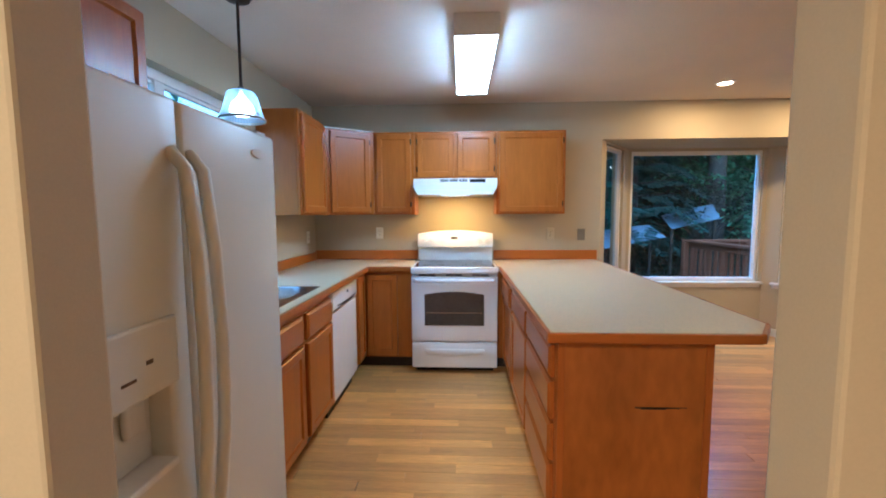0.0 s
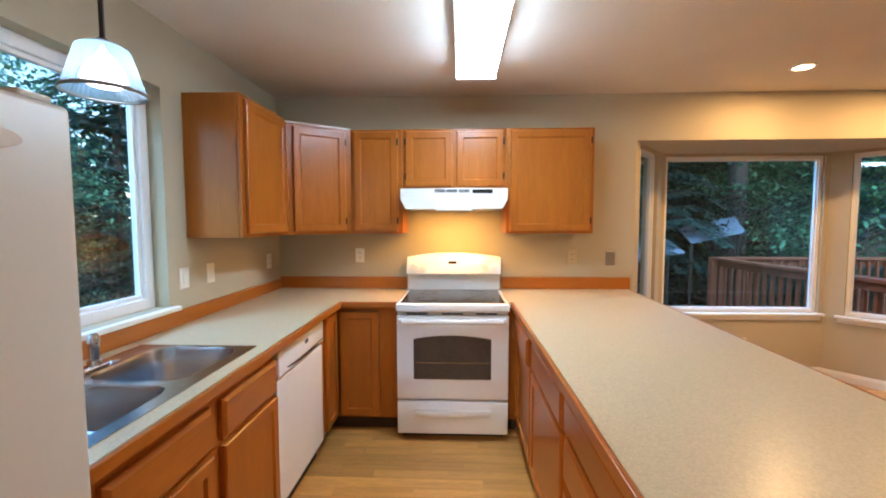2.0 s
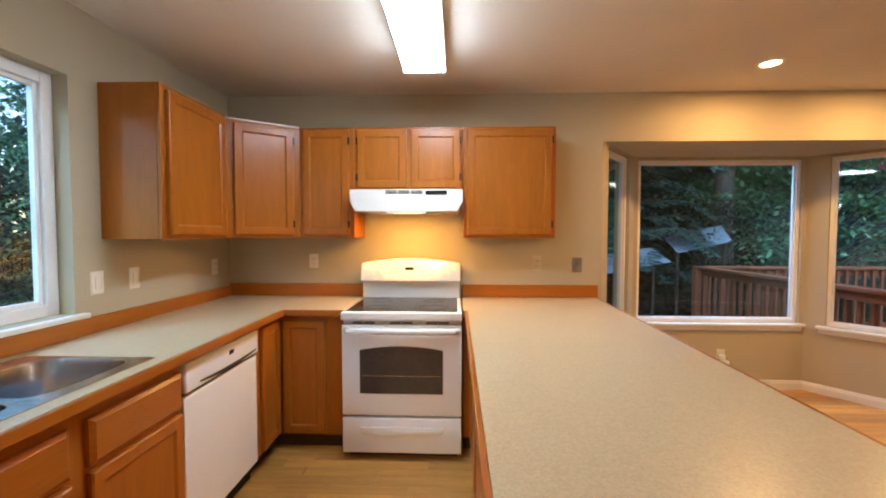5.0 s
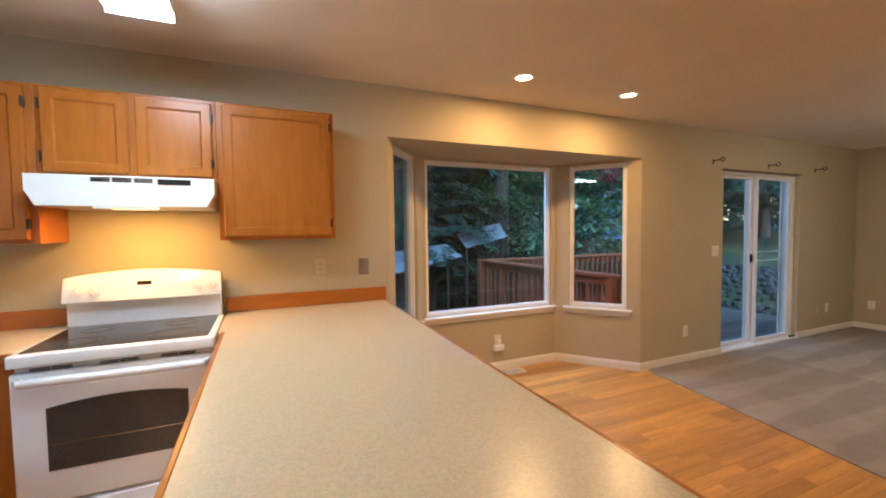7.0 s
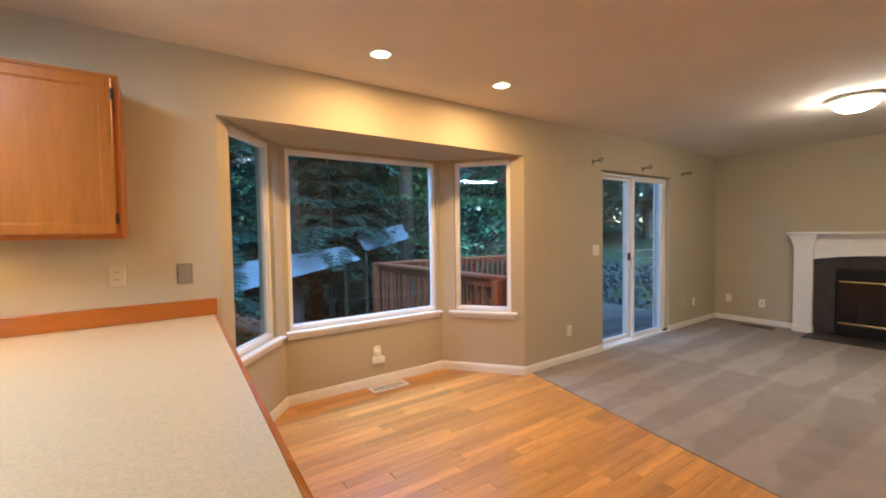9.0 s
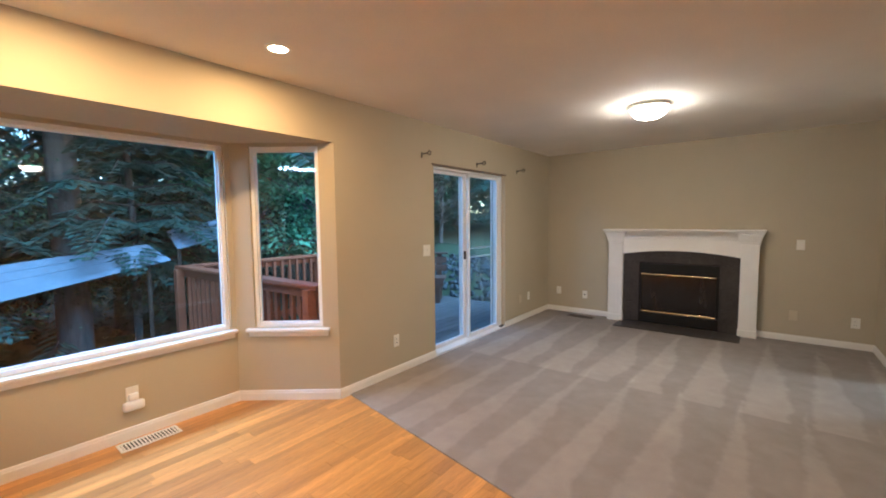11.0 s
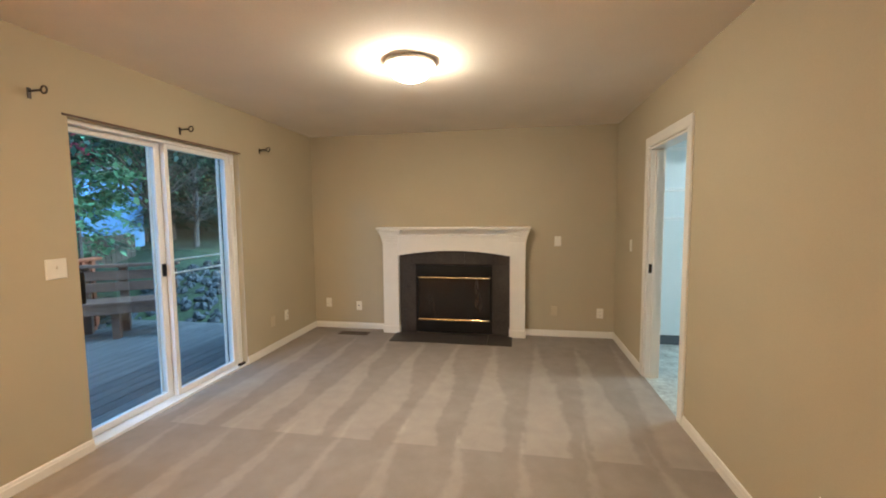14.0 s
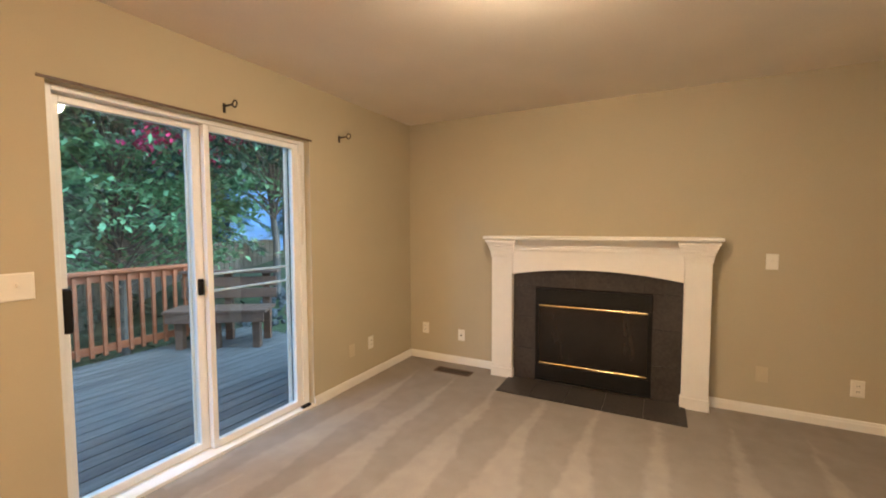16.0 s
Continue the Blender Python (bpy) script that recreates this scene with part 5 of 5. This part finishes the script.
def conifer(seed, height, reach, low, radius, twiggy=False):
    rng = random.Random(seed)
    t = thing("conifer_tree", (0, 0, 0), "tall dark fir tree with drooping branches", "tree", "woods round the house")
    part("trunk", tube([(0, 0, -0.5), (0.03, 0.02, height * 0.3), (-0.04, 0.05, height * 0.65), (0, 0, height)], radius, seg=10, r1=0.03), BARK, t, smooth=True)
    limbs, spots = bmesh.new(), []
    z = low
    while z < height - 0.4:
        L = reach * (1 - z / height) ** 0.8 + 0.25
        for k in range(8):
            if rng.random() < 0.22:
                continue
            az, l = rng.uniform(0, math.tau), L * rng.uniform(0.55, 1.1)
            d = Vector((math.cos(az), math.sin(az), 0))
            tip = d * l + Vector((0, 0, z - 0.28 * l))
            mid = d * l * 0.5 + Vector((0, 0, z + 0.05 * l))
            tube([(0, 0, z), mid, tip], 0.022, limbs, 4, 0.006)
            if twiggy:
                side = Vector((-d.y, d.x, 0))
                for i in range(2, int(l / 0.09)):
                    s = i * 0.09 / l
                    p = Vector((0, 0, z)).lerp(mid, 2 * s) if s < 0.5 else mid.lerp(tip, 2 * s - 1)
                    for g in (-1, 1):
                        way = (side * g + d * rng.uniform(0.5, 1.0)).normalized()
                        reach2 = 0.10 + 0.42 * l * (1.05 - s) * rng.uniform(0.6, 1.1)
                        for k2 in range(int(reach2 / 0.035)):
                            q = p + way * (0.035 * k2) - Vector((0, 0, 0.30 * (0.035 * k2) ** 1.4 + 0.02))
                            cross = Vector((-way.y, way.x, 0))
                            for h in (-1, 1):
                                spots.append((q, cross * h + way * 0.9))
                continue
            n = int(l / 0.034)
            for i in range(2, n):
                s = i / n
                p = mid * (2 * s) + Vector((0, 0, z)) * (1 - 2 * s) if s < 0.5 else mid.lerp(tip, 2 * s - 1)
                side = Vector((-d.y, d.x, 0))
                for g in (-1, 1):
                    spots.append((p + Vector((0, 0, rng.uniform(-0.04, 0.03))), side * g + d * rng.uniform(0.3, 1.1)))
        z += rng.uniform(0.26, 0.42)
    part("limbs", limbs, BARK, t)
    hang("crown", leaf_quads(spots, 0.075 if twiggy else 0.17, 0.35, 1.6 if twiggy else 1.9, rng, 0.24 if twiggy else 0.17), FIR, t)
    return t


def broadleaf(seed, height, spread, clumps, mat, label, size=0.11, name="leafy_tree", low=0.28):
    rng = random.Random(seed)
    t = thing(name, (0, 0, 0), label, "tree", "woods round the house")
    part("trunk", tube([(0, 0, -0.4), (0.05, 0.03, height * 0.25), (-0.05, 0.08, height * 0.5), (0.04, 0, height * 0.8)], 0.085, seg=9, r1=0.03), BARK, t, smooth=True)
    limbs, spots = bmesh.new(), []
    for k in range(clumps):
        az, h = rng.uniform(0, math.tau), rng.uniform(low, 1.0)
        r = spread * math.sqrt(rng.uniform(0.05, 1)) * math.sin(math.pi * min(0.97, 0.12 + 0.83 * h)) ** 0.7
        c = Vector((r * math.cos(az), r * math.sin(az), height * h))
        tube([(0, 0, height * h * 0.62), c * 0.5 + Vector((0, 0, height * h * 0.36)), c], 0.022, limbs, 4, 0.005)
        q = rng.uniform(0.22, 0.55)
        for i in range(190):
            o = Vector((rng.gauss(0, q), rng.gauss(0, q), rng.gauss(0, q * 0.26)))
            spots.append((c + o, (rng.uniform(-1, 1), rng.uniform(-1, 1), rng.uniform(-0.5, 0.25))))
    part("limbs", limbs, BARK, t)
    hang("crown", leaf_quads(spots, size, 0.1, 1.1, rng), mat, t)
    return t


def put(tree, spots):
    """The first spot takes the tree itself, the others copies of it."""
    for k, (x, y, turn) in enumerate(spots):
        m = pose(x, y, land(x, y), 0, 0, turn)
        if k == 0:
            tree.matrix_basis = m
            for c in tree.children:
                c.matrix_parent_inverse = Matrix.Identity(4)
        else:
            copy_thing(tree, m)


fir_a, fir_b, fir_c = conifer(1, 15, 3.0, 1.2, 0.20), conifer(2, 12, 2.4, 0.7, 0.15), conifer(3, 18, 3.3, 4.2, 0.24)
put(fir_a, [(4.6, 12.4, 0), (0.4, 12.5, 70), (9.3, 15.5, 140), (-4.2, 14.5, 220), (13.5, 16.5, 30), (-14.0, 2.5, 100), (-8.5, -1.0, 310), (17, 10, 60)])
put(fir_b, [(2.0, 13.6, 20), (6.9, 13.2, 110), (-1.8, 10.8, 190), (11.5, 14.2, 260), (-7.2, 3.0, 45), (-9.0, 11.5, 160), (15.2, 13.0, 300), (-7.8, 0.8, 20), (19, 14, 10)])
put(fir_c, [(6.15, 10.2, 0), (3.4, 10.1, 120), (8.1, 17.0, 45), (-0.5, 16.0, 200), (-16.0, 12.0, 80), (-11.5, 2.0, 10), (15.0, 19.0, 100)])
put(conifer(4, 8.0, 2.1, 1.7, 0.07, True), [(4.25, 10.2, 0), (1.7, 10.6, 150)])
leaf_a = broadleaf(11, 5.2, 2.1, 62, LEAF, "bright green maple tree beside the deck", 0.115, "maple_tree")
put(leaf_a, [(8.1, 9.9, 0), (6.9, 11.9, 130), (-1.2, 12.2, 70), (-10.6, 5.2, 200), (14.6, 13.4, 290), (-11.0, 1.2, 30)])
alder = broadleaf(14, 6.4, 2.6, 70, LEAF, "slender green alder tree at the edge of the woods", 0.075, "alder_tree", 0.12)
put(alder, [(-7.4, 4.9, 0), (-7.9, 1.4, 120), (-9.2, 8.4, 220), (-9.6, -1.6, 60), (0.6, 10.9, 300)])
leaf_b = broadleaf(12, 3.0, 1.7, 40, BRUSH, "low dark shrub at the edge of the woods", 0.065, "shrub")
put(leaf_b, [(5.6, 9.9, 0), (2.2, 11.2, 80), (-3.0, 9.0, 150), (14.0, 11.0, 220), (-8.2, 7.8, 10), (-8.0, -0.6, 90)])
dark = broadleaf(13, 4.4, 2.3, 46, RHODO, "dark rhododendron tree behind the deck", 0.10, "rhododendron", 0.55)
put(dark, [(10.2, 8.6, 0)])
bloom = thing("blossom_cluster", (8.9, 8.7, 0.2), "crimson blossom clusters among the leaves", "blossom")
rb = random.Random(5)
bs = []
for k in range(16):
    c = Vector((8.3 + rb.uniform(-0.7, 1.2), 8.15 + rb.uniform(-0.3, 0.3), 2.8 + rb.uniform(-0.3, 0.5)))
    for i in range(70):
        bs.append((c + Vector((rb.gauss(0, 0.11), rb.gauss(0, 0.11), rb.gauss(0, 0.09))), None))
hang("petals", leaf_quads(bs, 0.075, 0, 1, rb), BLOSSOM, bloom)
part("stem", tube([(8.9, 8.7, land(8.9, 8.7) - 0.1), (8.8, 8.6, 1.6), (8.4, 8.2, 2.8)], 0.035, seg=6, r1=0.012), BARK, bloom)

# undergrowth and the far woods
ru = random.Random(8)
us = []
for k in range(420):
    x, y = ru.uniform(-7, 9.5), ru.uniform(6.2, 14)
    if x > 3.4 and y < 7.9:
        continue
    z = land(x, y)
    for i in range(22):
        az = ru.uniform(0, math.tau)
        us.append(((x + ru.gauss(0, 0.1), y + ru.gauss(0, 0.1), z + ru.uniform(0.02, 0.3)), (math.cos(az), math.sin(az), ru.uniform(0.1, 0.9))))
for k in range(160):
    x, y = ru.uniform(-9, -3.2), ru.uniform(-2, 9)
    z = land(x, y)
    for i in range(22):
        az = ru.uniform(0, math.tau)
        us.append(((x + ru.gauss(0, 0.1), y + ru.gauss(0, 0.1), z + ru.uniform(0.02, 0.3)), (math.cos(az), math.sin(az), ru.uniform(0.1, 0.9))))
me = leaf_quads(us, 0.13, 0.1, 1.3, ru)
me.materials.append(BRUSH)
tagged(new("undergrowth", me), "dark ferns and low undergrowth", "undergrowth", kind="stuff")
fw = []
for k in range(52000):
    az = ru.uniform(radians(-25), radians(215))
    r = ru.uniform(20, 34)
    x, y = 3 + r * math.cos(az), 3 + r * math.sin(az)
    top = 6.0 + 4.5 * noise.noise(Vector((x * 0.22, y * 0.22, 3)))
    z = land(x, y) + top * ru.random() ** 0.8
    fw.append(((x, y, z), None))
me = leaf_quads(fw, 0.5, 0.3, 1.1, ru)
me.materials.append(FIR)
tagged(new("far_woods", me), "dense dark green woods in the distance", "woods", kind="stuff")


# ---- deck ----
DZ = -0.07
deck = structure("deck", boxes((3.92, 8.6, 4.40, 7.46, DZ - 0.22, DZ - 0.04)), KICK, "weathered grey timber deck outside the patio door", "deck")


def railing(name, a, b, posts, label):
    m = frame_matrix(a, b)
    L = (Vector(b) - Vector(a)).length
    r = thing(name, (*a, DZ), label, "railing", "deck railings")
    part("cap_rail", boxes((-0.06, L + 0.06, -0.07, 0.07, 0.915, 0.955), bevel=0.006), RAILWOOD, r, m=m)
    part("top_rail", boxes((0.0, L, -0.019, 0.019, 0.825, 0.914), bevel=0.003), RAILWOOD, r, m=m)
    part("bottom_rail", boxes((0.0, L, -0.019, 0.019, 0.03, 0.115), bevel=0.003), RAILWOOD, r, m=m)
    for u in posts:
        part("post", boxes((u - 0.045, u + 0.045, -0.110, -0.020, DZ - 0.2, 0.914), bevel=0.004), RAILWOOD, r, m=m)
    n = int(L / 0.125)
    base = None
    for k in range(n):
        if base is None:
            base = part("baluster", boxes((-0.019, 0.019, 0.020, 0.056, 0.0, 0.90), bevel=0.003, seg=1), RAILWOOD, r)
            ob = base
        else:
            ob = new("baluster", base.data)
            ob.parent, ob.matrix_parent_inverse = r, base.matrix_parent_inverse
        ob.matrix_basis = m @ Matrix.Translation((0.06 + k * (L - 0.12) / (n - 1), 0, 0))


railing("deck_railing", (4.02, 7.37), (4.08, 4.53), (0.05, 2.80), "red cedar deck railing along the steps side")
railing("deck_railing", (8.0, 7.37), (4.05, 7.37), (0.05, 1.95), "red cedar deck railing along the far side")


def bench():
    """A bench set across the corner of the deck."""
    b = thing("deck_bench", (7.8, 6.8, DZ), "built-in cedar deck bench with a plank back, across the deck's corner", "bench")
    m = frame_matrix((7.26, 7.10), (7.93, 6.10))
    L = 1.2
    for k in range(3):
        part("seat_board", boxes((0, L, k * 0.148, 0.14 + k * 0.148, 0.385, 0.423), bevel=0.005), BENCHWOOD, b, m=m)
    part("seat_rail", boxes((0.03, L - 0.03, 0.01, 0.045, 0.27, 0.384), bevel=0.004), BENCHWOOD, b, m=m)
    for z in (0.50, 0.655):
        part("back_board", boxes((0, L, 0.47, 0.508, z, z + 0.125), bevel=0.005), BENCHWOOD, b, m=m)
    part("back_cap", boxes((-0.03, L + 0.03, 0.43, 0.59, 0.83, 0.868), bevel=0.005), BENCHWOOD, b, m=m)
    for x in (0.10, 0.52, L - 0.19):
        part("leg", boxes((x, x + 0.09, 0.09, 0.18, DZ, 0.384), bevel=0.004), BENCHWOOD, b, m=m)
        part("back_post", boxes((x, x + 0.09, 0.509, 0.59, DZ, 0.829), bevel=0.004), BENCHWOOD, b, m=m)


bench()

# rockery beyond the deck
rk = bmesh.new()
rr = random.Random(21)
for k in range(900):
    x, y = rr.uniform(8.7, 12.5), rr.uniform(4.6, 9.0)
    s = rr.uniform(0.03, 0.12)
    bmesh.ops.create_icosphere(rk, subdivisions=1, radius=1.0, matrix=Matrix.Translation((x, y, land(x, y) + s * 0.2)) @ Euler((rr.uniform(0, 3), rr.uniform(0, 3), rr.uniform(0, 3))).to_matrix().to_4x4() @ Matrix.Diagonal((s, s * rr.uniform(0.6, 1), s * rr.uniform(0.4, 0.7), 1)))
tagged(part("rockery", rk, ROCK), "slope of grey stones beyond the deck", "rocks", kind="stuff")


# ---- pale roof sheets of the neighbouring lean-to ----
def sheet_roof(name, a, b, c, d, n, label):
    """A lean-to roof of n lapped sheets: a, b the high edge, c, d the low edge."""
    t = thing(name, a, label, "roof", "neighbouring roofs")
    a, b, c, d = (Vector(q) for q in (a, b, c, d))
    for k in range(n):
        p, q = k / n, (k + 1) / n
        v = [a.lerp(d, p), b.lerp(c, p), b.lerp(c, q), a.lerp(d, q)]
        bm = bmesh.new()
        lo = [bm.verts.new(x + Vector((0, 0.012 * (n - k) - 0.02, -0.02 + 0.01 * k))) for x in v]
        hi = [bm.verts.new(x + Vector((0, 0, 0.004 * (n - k)))) for x in v]
        bm.faces.new(lo[::-1])
        bm.faces.new(hi)
        bridge(bm, lo, hi)
        part("roof_sheet", bm, TIN, t)
    for s in (0.05, 0.93):
        p = d.lerp(c, s)
        part("post", tube([(p.x, p.y + 0.1, land(p.x, p.y) - 0.1), (p.x, p.y + 0.1, p.z)], 0.03, seg=6), KICK, t)


sheet_roof("lean_to_roof", (0.2, 9.6, 0.66), (4.2, 9.3, 1.15), (4.42, 8.95, 0.90), (0.2, 8.7, 0.12), 4, "long pale corrugated lean-to roof among the trees")
sheet_roof("lean_to_roof", (4.55, 9.5, 1.36), (5.55, 9.3, 1.60), (5.5, 8.9, 1.30), (4.5, 8.9, 1.08), 3, "short pale corrugated lean-to roof among the trees")


def fence():
    f = thing("board_fence", (10, 12.3, land(10, 12.3)), "weathered grey board fence behind the deck", "fence")
    rng = random.Random(6)
    for k in range(40):
        x = 7.3 + 0.148 * k
        h = 1.05 + rng.uniform(-0.012, 0.012)
        part("fence_board", boxes((x, x + 0.138, 12.3, 12.322, land(x, 12.3) - 0.2, h)), DECKGREY, f)
    for z in (0.35, 0.85):
        part("fence_rail", boxes((7.3, 13.2, 12.323, 12.36, z, z + 0.09)), DECKGREY, f)


fence()


def neighbour():
    h = thing("neighbour_house", (21, 24, land(21, 24)), "pale neighbouring house far behind the trees", "house")
    z = land(21, 24)
    part("wall", boxes((16, 27, 22, 30, z - 0.5, z + 3.2)), WHITEWALL, h)
    bm = bmesh.new()
    v = [bm.verts.new(q) for q in ((15.4, 21.4, z + 3.1), (27.6, 21.4, z + 3.1), (27.6, 30.6, z + 3.1), (15.4, 30.6, z + 3.1), (15.4, 26, z + 5.4), (27.6, 26, z + 5.4))]
    for f in ((0, 1, 5, 4), (2, 3, 4, 5), (0, 4, 3), (1, 2, 5), (0, 3, 2, 1)):
        bm.faces.new([v[i] for i in f])
    part("roof", bm, TIN, h)


neighbour()


# Guessed shed; its saturated blue puts reflected sky light into the colour.
def garden_shed():
    s = thing("garden_shed", (13.1, 13.7, land(13.1, 13.7)), "shed-shaped stand-in for a bright sky-blue patch behind the board fence", "shed")
    z = land(12, 13.4) - 0.1
    part("wall", boxes((12.2, 14.1, 12.9, 14.6, z, 2.55)), material("sky_lit_blue", (0.20, 0.46, 0.86), 0.6, spread=0.08, scale=2, fine=30), s)
    part("roof", outline_xz([(12.05, 2.52), (13.15, 2.90), (14.25, 2.52), (14.25, 2.58), (13.15, 2.96), (12.05, 2.58)], 12.75, 14.75, 0.004), TIN, s)


garden_shed()
structure("house_siding", boxes((WEST - 0.2, -1.62, -3.1, 4.1, -1.0, -0.02), (1.2, 3.9, 4.5, 4.56, -1.0, -0.14), (WEST - 0.2, EAST + 0.2, 4.2, 4.38, -1.0, -0.13)), KICK, "dark foundation below the house walls", "foundation")

# ---- deck boards and floor planks, last ----
def boards(parent, rows, width, gap, thick, top, mat, name, rng, limit):
    """Planks along x in rows (y, x0, x1), on shared meshes of a few lengths; past the limit they are joined."""
    shared = {}
    count, rest = 0, []
    for y, x0, x1, cut in rows:
        x = x0 - (rng.uniform(0, 0.6) if cut else 0)
        while x < x1:
            L = rng.choice((0.45, 0.6, 0.75, 0.9, 1.05, 1.2)) if cut else x1 - x
            a, b = max(x, x0), min(x + L, x1)
            if b - a > 0.03:
                key = round(b - a, 2)
                if count < limit:
                    if key not in shared:
                        g = gap / 2
                        p = part(name, boxes((g, key - g, g, width - g, -thick, 0), bevel=0.0006, seg=1), mat)
                        shared[key] = p.data
                        ob = p
                    else:
                        ob = new(name, shared[key])
                    ob.location = (a, y, top)
                    ob.parent = parent
                    count += 1
                else:
                    rest.append((a + gap / 2, b - gap / 2, y + gap / 2, y + width - gap / 2, top - thick, top))
            x += L
    if rest:
        tagged(part(name + "_rest", boxes(*rest), mat, parent), kind="stuff")


rp = random.Random(4)
boards(deck, [(4.41 + 0.142 * k, 3.93, 8.58, False) for k in range(21)], 0.142, 0.012, 0.038, DZ, DECK, "deck_board", rp, 300)
W = 0.083
rows = []
for k in range(47):
    y = 4.91 - W * (k + 1)
    if y > 4.2:
        s = (y + W - 4.25) / 0.665
        rows.append((y, 1.461 + 0.524 * max(0, s) - 0.05, 4.077 - 0.532 * max(0, s) + 0.05, True))
    elif y > 1.66:
        if y < 3.75:
            rows.append((y, -0.92, 0.54, True))
        rows.append((y, 1.06, carpet_edge(y) + 0.06, True))
    else:
        rows.append((y, -0.92, carpet_edge(y) + 0.06, True))
rows += [(4.91 - W * (k + 1), WEST, 3.86, True) for k in range(47, 95)]
boards(floor, rows, W, 0.0008, 0.010, 0.0, PLANK, "plank", rp, 300)
